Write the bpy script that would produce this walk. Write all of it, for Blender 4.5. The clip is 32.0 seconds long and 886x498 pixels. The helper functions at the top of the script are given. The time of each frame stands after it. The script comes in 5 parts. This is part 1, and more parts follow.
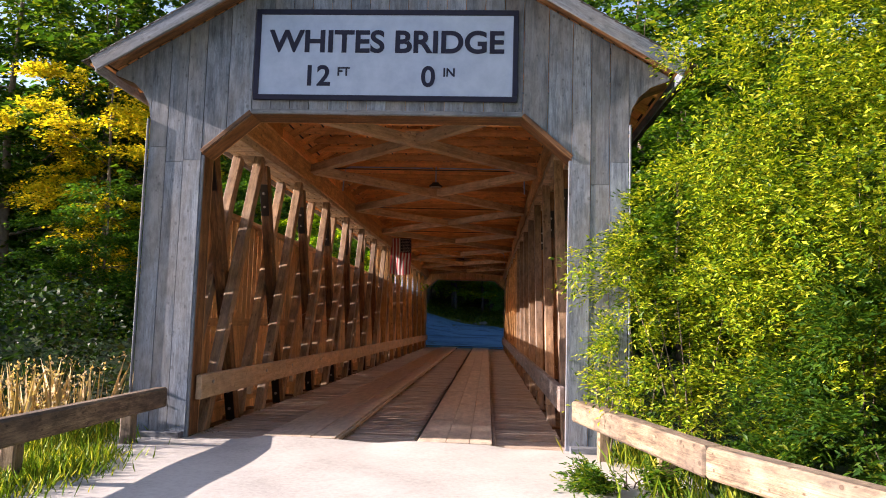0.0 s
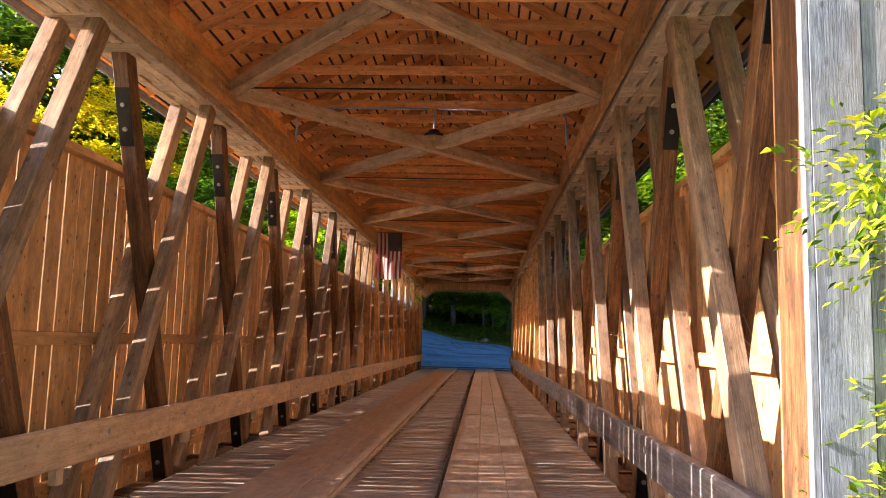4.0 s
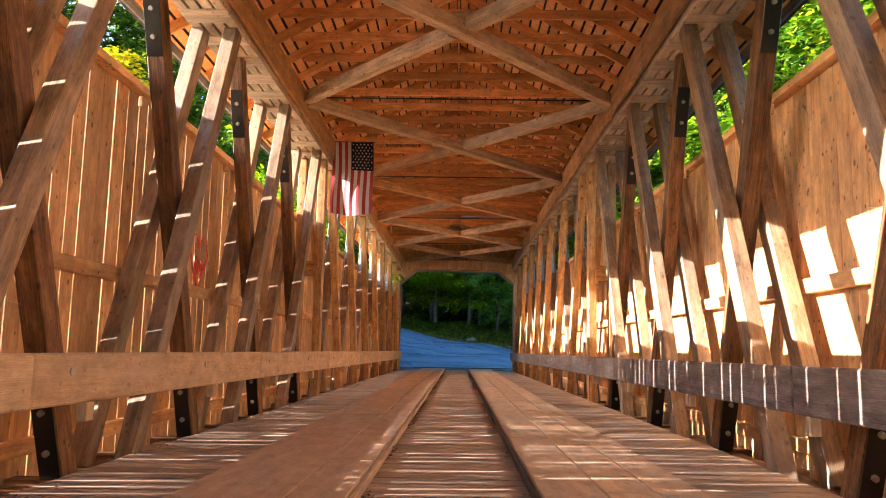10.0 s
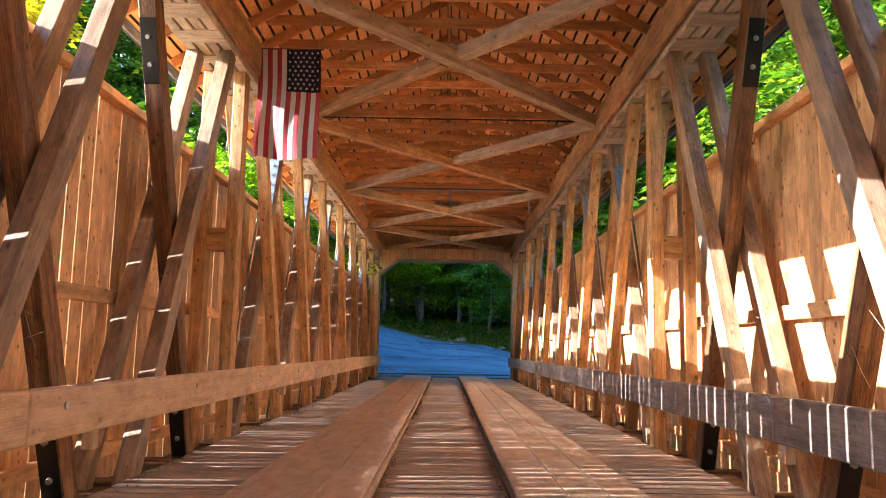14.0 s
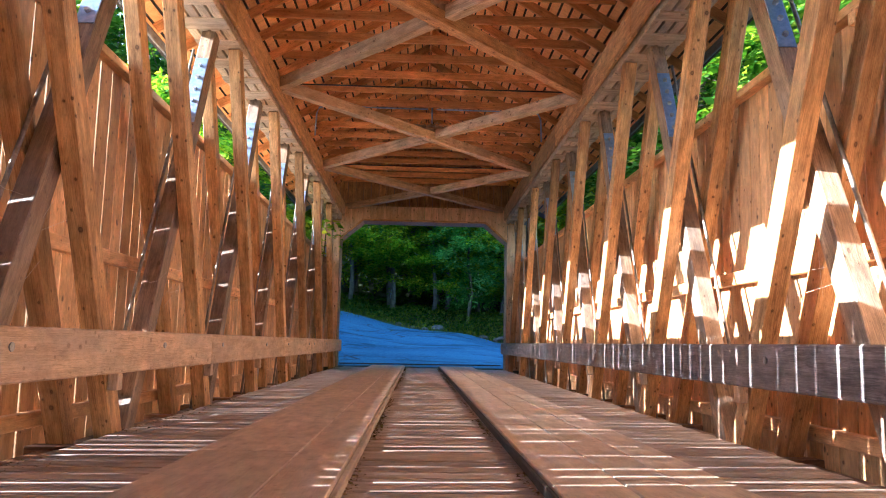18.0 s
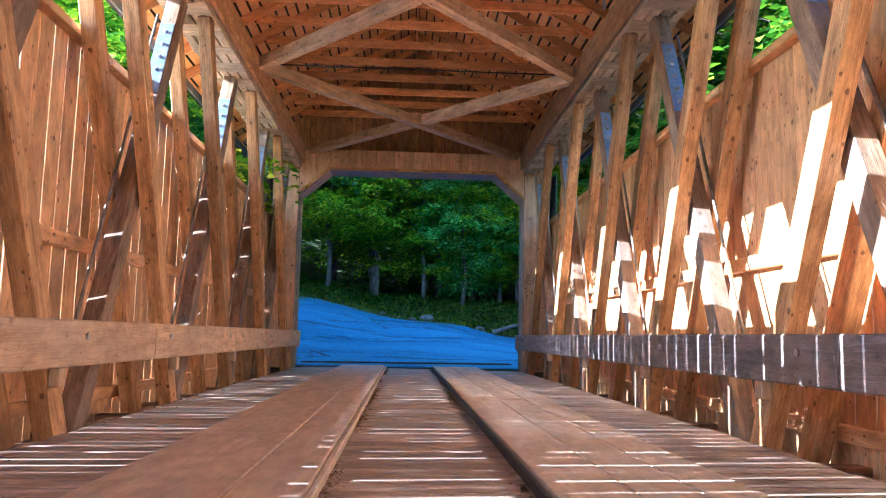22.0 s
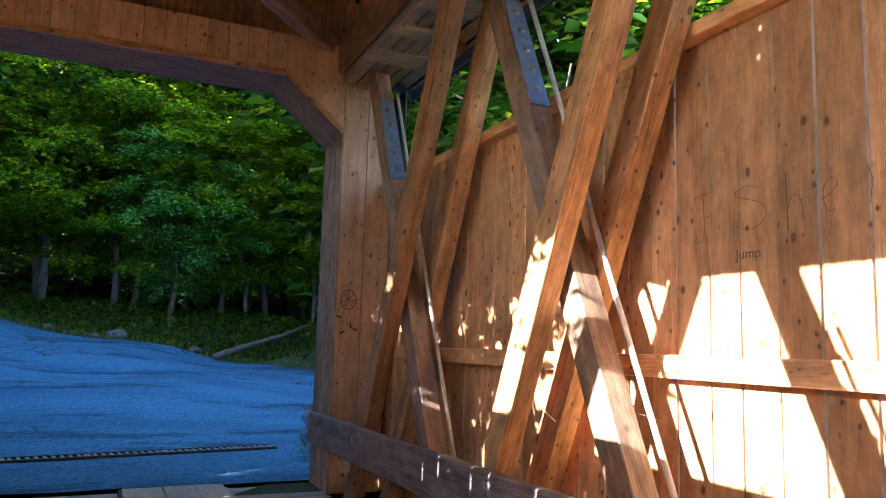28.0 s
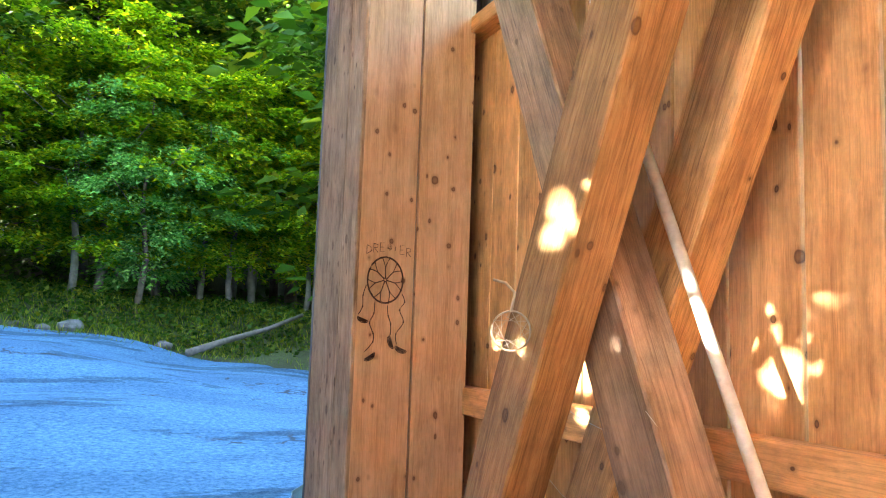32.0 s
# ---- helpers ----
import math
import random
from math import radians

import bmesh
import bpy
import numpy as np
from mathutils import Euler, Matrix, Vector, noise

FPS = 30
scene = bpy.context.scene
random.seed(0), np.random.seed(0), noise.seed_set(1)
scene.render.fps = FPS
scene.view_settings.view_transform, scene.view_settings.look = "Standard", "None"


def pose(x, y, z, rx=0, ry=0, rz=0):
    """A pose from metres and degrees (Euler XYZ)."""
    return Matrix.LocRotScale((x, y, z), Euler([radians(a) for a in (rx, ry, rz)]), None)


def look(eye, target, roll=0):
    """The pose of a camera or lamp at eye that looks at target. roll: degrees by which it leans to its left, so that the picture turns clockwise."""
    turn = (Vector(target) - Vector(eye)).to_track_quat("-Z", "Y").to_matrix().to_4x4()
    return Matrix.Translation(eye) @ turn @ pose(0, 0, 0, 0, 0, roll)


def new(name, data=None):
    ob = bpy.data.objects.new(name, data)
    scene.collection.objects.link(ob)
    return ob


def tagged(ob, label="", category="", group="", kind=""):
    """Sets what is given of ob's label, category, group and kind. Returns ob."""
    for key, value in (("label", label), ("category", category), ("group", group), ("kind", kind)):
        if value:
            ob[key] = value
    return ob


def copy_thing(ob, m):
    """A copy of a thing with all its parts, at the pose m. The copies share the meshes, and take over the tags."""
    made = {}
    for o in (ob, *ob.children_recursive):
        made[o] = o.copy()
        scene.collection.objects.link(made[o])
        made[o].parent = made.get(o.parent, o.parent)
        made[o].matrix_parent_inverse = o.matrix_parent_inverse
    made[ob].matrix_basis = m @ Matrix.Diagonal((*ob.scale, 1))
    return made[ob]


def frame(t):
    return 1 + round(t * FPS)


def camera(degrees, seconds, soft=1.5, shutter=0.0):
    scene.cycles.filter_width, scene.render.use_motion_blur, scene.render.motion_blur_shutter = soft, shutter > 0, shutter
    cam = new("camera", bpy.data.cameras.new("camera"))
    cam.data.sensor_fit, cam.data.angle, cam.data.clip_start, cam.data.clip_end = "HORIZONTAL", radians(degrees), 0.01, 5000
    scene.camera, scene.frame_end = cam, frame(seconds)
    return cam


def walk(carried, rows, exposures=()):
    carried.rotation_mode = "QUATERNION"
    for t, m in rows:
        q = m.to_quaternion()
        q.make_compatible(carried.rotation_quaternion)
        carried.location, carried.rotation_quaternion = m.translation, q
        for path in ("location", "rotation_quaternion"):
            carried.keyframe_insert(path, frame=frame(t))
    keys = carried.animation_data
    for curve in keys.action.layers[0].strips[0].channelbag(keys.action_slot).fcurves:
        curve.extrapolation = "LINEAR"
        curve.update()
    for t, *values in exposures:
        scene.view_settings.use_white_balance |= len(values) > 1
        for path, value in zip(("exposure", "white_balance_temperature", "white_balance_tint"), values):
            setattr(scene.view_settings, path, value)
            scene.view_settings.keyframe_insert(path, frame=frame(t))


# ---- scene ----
cam = camera(60.2, 32.0, soft=1.0)
PATH = [
    (0.0, (1.682, -11.766, 1.875), (1.562, -9.779, 2.067), 1.68),
    (0.5, (1.501, -10.830, 1.852), (1.386, -8.844, 2.059), 1.81),
    (1.0, (1.344, -9.916, 1.874), (1.231, -7.930, 2.089), 1.88),
    (1.5, (1.234, -8.979, 1.914), (1.122, -6.994, 2.132), 1.96),
    (2.0, (1.177, -8.017, 1.930), (1.066, -6.033, 2.151), 2.04),
    (2.5, (1.155, -7.070, 1.925), (1.042, -5.086, 2.149), 1.99),
    (3.0, (1.151, -6.138, 1.902), (1.037, -4.155, 2.129), 1.86),
    (3.5, (1.157, -5.193, 1.870), (1.041, -3.210, 2.103), 1.71),
    (5.5, (0.773, -1.570, 1.828), (0.689, 0.412, 2.078), 0.88),
    (6.0, (0.542, -0.675, 1.805), (0.466, 1.308, 2.059), 0.74),
    (6.5, (0.373, 0.252, 1.732), (0.304, 2.234, 1.989), 0.76),
    (7.0, (0.260, 1.161, 1.567), (0.198, 3.144, 1.826), 0.83),
    (7.5, (0.178, 2.034, 1.342), (0.121, 4.016, 1.603), 0.90),
    (8.0, (0.116, 2.883, 1.147), (0.063, 4.865, 1.410), 1.01),
    (8.5, (0.077, 3.709, 1.038), (0.027, 5.691, 1.302), 1.09),
    (9.0, (0.070, 4.529, 1.001), (0.022, 6.511, 1.264), 1.11),
    (9.5, (0.084, 5.370, 0.992), (0.038, 7.352, 1.255), 1.09),
    (10.0, (0.092, 6.245, 1.009), (0.049, 8.228, 1.272), 1.08),
    (10.5, (0.089, 7.144, 1.104), (0.050, 9.127, 1.367), 1.07),
    (11.0, (0.085, 7.967, 1.310), (0.051, 9.950, 1.572), 1.05),
    (11.5, (0.088, 8.628, 1.499), (0.059, 10.610, 1.761), 1.05),
    (12.0, (0.095, 9.232, 1.549), (0.071, 11.215, 1.811), 1.06),
    (12.5, (0.098, 9.916, 1.541), (0.078, 11.899, 1.801), 1.08),
    (13.0, (0.090, 10.677, 1.525), (0.074, 12.660, 1.784), 1.10),
    (13.5, (0.070, 11.460, 1.441), (0.056, 13.443, 1.699), 1.12),
    (14.0, (0.051, 12.239, 1.279), (0.039, 14.222, 1.537), 1.15),
    (14.5, (0.033, 13.012, 1.105), (0.023, 14.995, 1.365), 1.21),
    (15.0, (0.023, 13.817, 0.983), (0.016, 15.800, 1.243), 1.26),
    (15.5, (0.025, 14.690, 0.928), (0.023, 16.673, 1.189), 1.30),
    (17.5, (-0.144, 18.189, 0.967), (-0.095, 20.173, 1.214), 1.24),
    (18.0, (-0.145, 19.065, 0.884), (-0.084, 21.049, 1.129), 1.26),
    (18.5, (-0.166, 19.933, 0.831), (-0.092, 21.917, 1.075), 1.26),
    (19.0, (-0.163, 20.811, 0.823), (-0.079, 22.794, 1.065), 1.24),
    (19.5, (-0.129, 21.677, 0.819), (-0.034, 23.660, 1.060), 1.25),
    (20.0, (-0.116, 22.527, 0.811), (-0.009, 24.510, 1.051), 1.28),
    (20.5, (-0.129, 23.392, 0.818), (-0.012, 25.375, 1.056), 1.29),
    (21.0, (-0.131, 24.272, 0.828), (-0.011, 26.254, 1.062), 1.28),
    (21.5, (-0.125, 25.173, 0.839), (-0.013, 27.156, 1.070), 1.25),
    (22.0, (-0.123, 26.099, 0.863), (-0.027, 28.083, 1.090), 1.21),
    (22.5, (-0.120, 27.012, 0.890), (-0.040, 28.998, 1.113), 1.21),
    (23.0, (-0.131, 27.904, 0.902), (-0.066, 29.891, 1.122), 1.26),
    (23.5, (-0.149, 28.781, 0.902), (-0.095, 30.768, 1.119), 1.29),
    (24.0, (-0.144, 29.664, 0.904), (-0.096, 31.652, 1.121), 1.28),
    (24.5, (-0.120, 30.587, 0.914), (-0.074, 32.575, 1.132), 1.28),
    (26.5, (-0.038, 34.178, 1.352), (0.221, 36.149, 1.571), 0.99),
    (27.0, (0.012, 34.942, 1.507), (0.689, 36.809, 1.747), 0.74),
    (27.5, (0.099, 35.736, 1.668), (0.904, 37.550, 1.915), 1.12),
    (28.0, (0.195, 36.540, 1.808), (1.016, 38.346, 2.061), 1.61),
    (28.5, (0.308, 37.331, 1.895), (1.145, 39.131, 2.143), 1.73),
    (29.0, (0.469, 38.088, 1.932), (1.313, 39.884, 2.180), 1.79),
    (29.5, (0.667, 38.798, 1.970), (1.521, 40.590, 2.216), 1.80),
    (30.0, (0.890, 39.478, 2.028), (1.744, 41.270, 2.272), 1.62),
    (30.5, (1.104, 40.132, 2.067), (1.956, 41.925, 2.309), 1.43),
    (31.0, (1.298, 40.757, 2.077), (2.145, 42.553, 2.319), 1.47),
    (31.5, (1.484, 41.353, 2.082), (2.325, 43.152, 2.319), 1.71),
    (32.0, (1.655, 41.913, 2.083), (2.491, 43.716, 2.304), 1.93),
]
walk(cam, [(t, look(eye, target, roll)) for t, eye, target, roll in PATH],
     [(0.0, 1.5, 6700, 24), (2.0, 1.85, 6700, 24), (4.5, 2.6, 6800, 21), (6.0, 3.13, 6800, 20), (10.0, 3.23, 6600, 15), (14.0, 3.34, 5900, 12), (17.0, 3.4, 5200, 10), (20.0, 3.55, 4750, 8), (24.0, 3.7, 4550, 8), (26.0, 3.63, 4700, 10), (27.0, 3.68, 5000, 12), (28.0, 3.15, 5400, 14), (29.0, 3.45, 5600, 13), (30.0, 3.85, 6000, 12), (31.0, 4.6, 6300, 11), (32.0, 5.0, 6600, 10)])

# ---- world and sun ----
SUN_EL, SUN_AZ = 22.0, 5.5          # degrees above the ground; degrees that the sun stands behind the walker's left
to_sun = Vector((-math.cos(radians(SUN_AZ)) * math.cos(radians(SUN_EL)), -math.sin(radians(SUN_AZ)) * math.cos(radians(SUN_EL)), math.sin(radians(SUN_EL))))
world = bpy.data.worlds.new("world")
scene.world = world
world.use_nodes = True
wn = world.node_tree.nodes
sky = wn.new("ShaderNodeTexSky")
sky.sky_type = "NISHITA"
sky.sun_disc = False
sky.sun_elevation = radians(SUN_EL)
sky.sun_rotation = math.atan2(to_sun.x, to_sun.y)
wn["Background"].inputs["Strength"].default_value = 0.11
world.node_tree.links.new(sky.outputs[0], wn["Background"].inputs["Color"])
sun_data = bpy.data.lights.new("sun", "SUN")
sun_data.energy, sun_data.angle, sun_data.color = 5.0, radians(0.25), (1.0, 0.93, 0.82)
sun = new("sun", sun_data)
sun.matrix_basis = look(to_sun * 60, (0, 0, 0))


# ---- materials ----
def nodes_of(name, rough=0.7, metal=0.0):
    m = bpy.data.materials.new(name)
    m.use_nodes = True
    n, l = m.node_tree.nodes, m.node_tree.links
    b = n["Principled BSDF"]
    b.inputs["Roughness"].default_value, b.inputs["Metallic"].default_value = rough, metal
    return m, n, l, b


def ramp(n, l, fac, stops):
    r = n.new("ShaderNodeValToRGB")
    e = r.color_ramp.elements
    while len(e) < len(stops):
        e.new(0.5)
    for i, (p, c) in enumerate(stops):
        e[i].position, e[i].color = p, (*c, 1)
    l.new(fac, r.inputs["Fac"])
    return r.outputs["Color"]


def noise_tex(n, l, vec, scale, detail=4.0, rough=0.55):
    t = n.new("ShaderNodeTexNoise")
    t.inputs["Scale"].default_value, t.inputs["Detail"].default_value, t.inputs["Roughness"].default_value = scale, detail, rough
    l.new(vec, t.inputs["Vector"])
    return t.outputs["Fac"]


def mapped(n, l, vec, scale, shift=None):
    mp = n.new("ShaderNodeMapping")
    mp.inputs["Scale"].default_value = scale
    l.new(vec, mp.inputs["Vector"])
    if shift is not None:
        l.new(shift, mp.inputs["Location"])
    return mp.outputs["Vector"]


def mix(n, l, fac, a, b, how="MIX"):
    x = n.new("ShaderNodeMix")
    x.data_type, x.blend_type = "RGBA", how
    for sock, v in ((x.inputs[0], fac), (x.inputs[6], a), (x.inputs[7], b)):
        if isinstance(v, bpy.types.NodeSocket):
            l.new(v, sock)
        elif isinstance(v, (int, float)):
            sock.default_value = v
        else:
            sock.default_value = (*v, 1)
    return x.outputs[2]


def bump(n, l, b, height, strength, dist):
    k = n.new("ShaderNodeBump")
    k.inputs["Strength"].default_value, k.inputs["Distance"].default_value = strength, dist
    l.new(height, k.inputs["Height"])
    l.new(k.outputs[0], b.inputs["Normal"])


def spread(n, l):
    """A shift of the texture that differs from object to object."""
    info = n.new("ShaderNodeObjectInfo")
    k = n.new("ShaderNodeVectorMath")
    k.operation = "SCALE"
    k.inputs[0].default_value = (37.0, 53.0, 71.0)
    l.new(info.outputs["Random"], k.inputs["Scale"])
    return info.outputs["Random"], k.outputs[0]


def wood(name, dark, mid, light, rough=0.62, knots=0.6, stain=None, grime=0.5, vary=0.32, soft=0.0, lines=0.5):
    """Sawn timber: the grain runs along the object's own x axis, in metres."""
    m, n, l, b = nodes_of(name, rough)
    rnd, shift = spread(n, l)
    at = n.new("ShaderNodeTexCoord").outputs["Object"]
    warp = noise_tex(n, l, mapped(n, l, at, (0.9, 5, 5), shift), 1.6, 3)
    wv = n.new("ShaderNodeVectorMath")
    wv.operation = "MULTIPLY_ADD"
    l.new(warp, wv.inputs[0])
    wv.inputs[1].default_value = (0.0, 0.07, 0.07)
    l.new(at, wv.inputs[2])
    fine = noise_tex(n, l, mapped(n, l, wv.outputs[0], (1.3, 60, 60), shift), 2.2, 5, 0.65)
    broad = noise_tex(n, l, mapped(n, l, wv.outputs[0], (0.6, 9, 9), shift), 1.5, 3)
    grain = n.new("ShaderNodeMath")
    grain.operation = "MULTIPLY_ADD"
    l.new(fine, grain.inputs[0])
    grain.inputs[1].default_value = 0.55
    half = n.new("ShaderNodeMath")
    half.operation = "MULTIPLY"
    half.inputs[1].default_value = 0.45
    l.new(broad, half.inputs[0])
    l.new(half.outputs[0], grain.inputs[2])
    col = ramp(n, l, grain.outputs[0], [(0.40 - soft * 0.6, dark), (0.50, mid), (0.61 + soft * 0.6, light)])
    hue = n.new("ShaderNodeHueSaturation")
    val = n.new("ShaderNodeMapRange")
    val.inputs[3].default_value, val.inputs[4].default_value = 1.0 - vary, 1.0 + vary
    l.new(rnd, val.inputs[0])
    hue.inputs["Saturation"].default_value = 1.02
    l.new(val.outputs[0], hue.inputs["Value"])
    l.new(col, hue.inputs["Color"])
    col = hue.outputs[0]
    if stain:
        s = noise_tex(n, l, mapped(n, l, at, (0.5, 1.6, 1.6), shift), 1.1, 5, 0.6)
        col = mix(n, l, ramp(n, l, s, [(0.42, (0, 0, 0)), (0.68, (1, 1, 1))]), col, stain)
    if knots:
        for sc, lo, hi in (((3.9, 5.6, 5.6), 0.088, 0.108), ((8.0, 10.5, 10.5), 0.100, 0.125)):
            v = n.new("ShaderNodeTexVoronoi")
            v.inputs["Scale"].default_value = 1.0
            l.new(mapped(n, l, wv.outputs[0], sc, shift), v.inputs["Vector"])
            k = ramp(n, l, v.outputs["Distance"], [(lo * 0.5, (0.8, 0.8, 0.8)), (lo, (1, 1, 1)), (hi, (0.35, 0.35, 0.35)), (hi * 1.7, (0, 0, 0))])
            kf = n.new("ShaderNodeMath")
            kf.operation = "MULTIPLY"
            pick = n.new("ShaderNodeMath")
            pick.operation = "GREATER_THAN"
            pick.inputs[1].default_value = 0.22 if sc[0] < 4 else 0.36
            sep = n.new("ShaderNodeSeparateColor")
            l.new(v.outputs["Color"], sep.inputs[0])
            l.new(sep.outputs[0], pick.inputs[0])
            some = n.new("ShaderNodeMath")
            some.operation = "MULTIPLY"
            some.inputs[1].default_value = knots
            l.new(pick.outputs[0], some.inputs[0])
            l.new(k, kf.inputs[0])
            l.new(some.outputs[0], kf.inputs[1])
            col = mix(n, l, kf.outputs[0], col, (dark[0] * 0.34, dark[1] * 0.28, dark[2] * 0.26))
    streak = noise_tex(n, l, mapped(n, l, wv.outputs[0], (0.7, 130, 130), shift), 1.4, 3, 0.6)
    col = mix(n, l, ramp(n, l, streak, [(0.56, (0, 0, 0)), (0.66, (lines, lines, lines))]), col, tuple(c * 0.55 for c in dark))
    g = noise_tex(n, l, mapped(n, l, at, (1.4, 3.2, 3.2), shift), 2.3, 6, 0.7)
    gr = ramp(n, l, g, [(0.35, (1 - grime, 1 - grime, 1 - grime)), (0.62, (1, 1, 1))])
    col = mix(n, l, 1.0, col, gr, "MULTIPLY")
    l.new(col, b.inputs["Base Color"])
    bump(n, l, b, fine, 0.5, 0.006)
    b.inputs["Specular IOR Level"].default_value = 0.45
    return m


def plain(name, a, bcol, rough=0.6, metal=0.0, scale=8.0, relief=0.3, dist=0.004):
    m, n, l, b = nodes_of(name, rough, metal)
    at = n.new("ShaderNodeTexCoord").outputs["Object"]
    f = noise_tex(n, l, at, scale, 6, 0.65)
    l.new(ramp(n, l, f, [(0.35, a), (0.65, bcol)]), b.inputs["Base Color"])
    bump(n, l, b, noise_tex(n, l, at, scale * 5, 4), relief, dist)
    return m


def soil(name, stops, big, small, relief=0.6, dist=0.03, rough=0.95, spots=None):
    m, n, l, b = nodes_of(name, rough)
    at = n.new("ShaderNodeTexCoord").outputs["Object"]
    f = noise_tex(n, l, at, big, 6, 0.62)
    s = noise_tex(n, l, at, small, 8, 0.75)
    add = n.new("ShaderNodeMath")
    add.operation = "ADD"
    l.new(f, add.inputs[0])
    l.new(s, add.inputs[1])
    hf = n.new("ShaderNodeMath")
    hf.operation = "MULTIPLY"
    hf.inputs[1].default_value = 0.5
    l.new(add.outputs[0], hf.inputs[0])
    col = ramp(n, l, hf.outputs[0], stops)
    if spots:
        v = n.new("ShaderNodeTexVoronoi")
        v.inputs["Scale"].default_value = spots
        l.new(at, v.inputs["Vector"])
        col = mix(n, l, 0.45, col, v.outputs["Color"], "SOFT_LIGHT")
    l.new(col, b.inputs["Base Color"])
    bump(n, l, b, s, relief, dist)
    return m


def leafy(name, stops, shine=0.45, trans=0.5):
    m, n, l, b = nodes_of(name, shine)
    isl = n.new("ShaderNodeNewGeometry").outputs["Random Per Island"]
    col = ramp(n, l, isl, stops)
    l.new(col, b.inputs["Base Color"])
    b.inputs["Specular IOR Level"].default_value = 0.25
    tr = n.new("ShaderNodeBsdfTranslucent")
    l.new(mix(n, l, 1.0, col, (1.25, 1.15, 0.45), "MULTIPLY"), tr.inputs["Color"])
    mx = n.new("ShaderNodeMixShader")
    mx.inputs[0].default_value = trans
    l.new(b.outputs[0], mx.inputs[1])
    l.new(tr.outputs[0], mx.inputs[2])
    l.new(mx.outputs[0], n["Material Output"].inputs["Surface"])
    return m


TIMBER = wood("sawn_timber", (0.31, 0.150, 0.055), (0.60, 0.325, 0.13), (0.75, 0.46, 0.21), rough=0.55, knots=0.9, soft=0.06, lines=0.45, grime=0.45)
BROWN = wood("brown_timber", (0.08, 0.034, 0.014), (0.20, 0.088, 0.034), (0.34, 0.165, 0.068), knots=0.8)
PALE = wood("pale_timber", (0.20, 0.12, 0.070), (0.40, 0.25, 0.148), (0.60, 0.41, 0.255), rough=0.45, knots=0.65, stain=(0.32, 0.235, 0.185), soft=0.05, lines=0.3, grime=0.5)
XBRACE = wood("brown_cross_timber", (0.36, 0.23, 0.125), (0.62, 0.42, 0.245), (0.78, 0.57, 0.36), knots=0.8, stain=(0.55, 0.39, 0.25), soft=0.06, lines=0.35, grime=0.4)
# Light thrown up by the river is put into this pale chord colour.
BRACEWOOD = wood("river_lit_timber", (0.42, 0.29, 0.18), (0.70, 0.52, 0.34), (0.83, 0.66, 0.46), knots=0.8, stain=(0.60, 0.46, 0.33), soft=0.05, grime=0.35)
BOARD = wood("pine_board", (0.43, 0.20, 0.080), (0.74, 0.41, 0.18), (0.87, 0.54, 0.27), rough=0.48, knots=1.0, vary=0.28, soft=0.18, lines=0.22, grime=0.42)
ROOFWOOD = wood("roof_timber", (0.56, 0.235, 0.085), (0.82, 0.40, 0.15), (0.90, 0.51, 0.22), knots=0.6, soft=0.08, grime=0.3)
SHEATH = wood("roof_sheathing", (0.68, 0.31, 0.115), (0.86, 0.44, 0.17), (0.91, 0.54, 0.24), knots=0.5, soft=0.1, grime=0.15)
# Weathered grey, with the blue of skylit shade put into the stops.
GREY = wood("shade_blue_weathered_board", (0.085, 0.104, 0.136), (0.20, 0.235, 0.295), (0.34, 0.385, 0.46), rough=0.8, knots=0.5, stain=(0.28, 0.275, 0.285), vary=0.36, soft=0.05, lines=0.5, grime=0.4)
DECK = wood("deck_plank", (0.28, 0.215, 0.170), (0.52, 0.415, 0.345), (0.66, 0.54, 0.455), rough=0.62, knots=0.25, stain=(0.52, 0.39, 0.285), grime=0.45, vary=0.26, soft=0.05)
RUNNER = wood("runner_plank", (0.49, 0.375, 0.28), (0.66, 0.525, 0.405), (0.76, 0.63, 0.495), rough=0.66, knots=0.3, stain=(0.60, 0.46, 0.345), grime=0.3, vary=0.10, soft=0.14, lines=0.15)
RAILWOOD = wood("rail_timber", (0.56, 0.36, 0.21), (0.73, 0.50, 0.31), (0.82, 0.60, 0.40), rough=0.66, knots=0.55, stain=(0.58, 0.42, 0.29), grime=0.3, vary=0.12)
# Darker copy of the rail timber, with the east rail's shade in its colour.
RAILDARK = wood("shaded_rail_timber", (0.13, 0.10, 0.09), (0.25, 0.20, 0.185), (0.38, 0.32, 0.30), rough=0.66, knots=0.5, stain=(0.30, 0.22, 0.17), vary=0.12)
JAMB = wood("brown_grey_board", (0.40, 0.23, 0.13), (0.64, 0.41, 0.25), (0.76, 0.55, 0.37), rough=0.8, knots=0.85, stain=(0.44, 0.29, 0.17))
# Darker weathered guard timber: the left rail's shaded face is in the colour.
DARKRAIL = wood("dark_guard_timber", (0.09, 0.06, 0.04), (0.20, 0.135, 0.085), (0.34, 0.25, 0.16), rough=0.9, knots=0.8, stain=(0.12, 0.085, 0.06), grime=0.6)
OLDRAIL = wood("old_guard_timber", (0.20, 0.13, 0.085), (0.46, 0.32, 0.20), (0.66, 0.50, 0.34), rough=0.85, knots=0.8, stain=(0.22, 0.17, 0.13), grime=0.6)
BARK = plain("bark", (0.10, 0.075, 0.055), (0.22, 0.17, 0.13), 0.95, 0, 3.0, 1.0, 0.03)
PALEBARK = plain("pale_bark", (0.12, 0.105, 0.09), (0.24, 0.215, 0.19), 0.95, 0, 3.0, 0.8, 0.02)
BLACKSTEEL = plain("black_steel", (0.004, 0.004, 0.005), (0.011, 0.010, 0.010), 0.3, 0.0, 20)
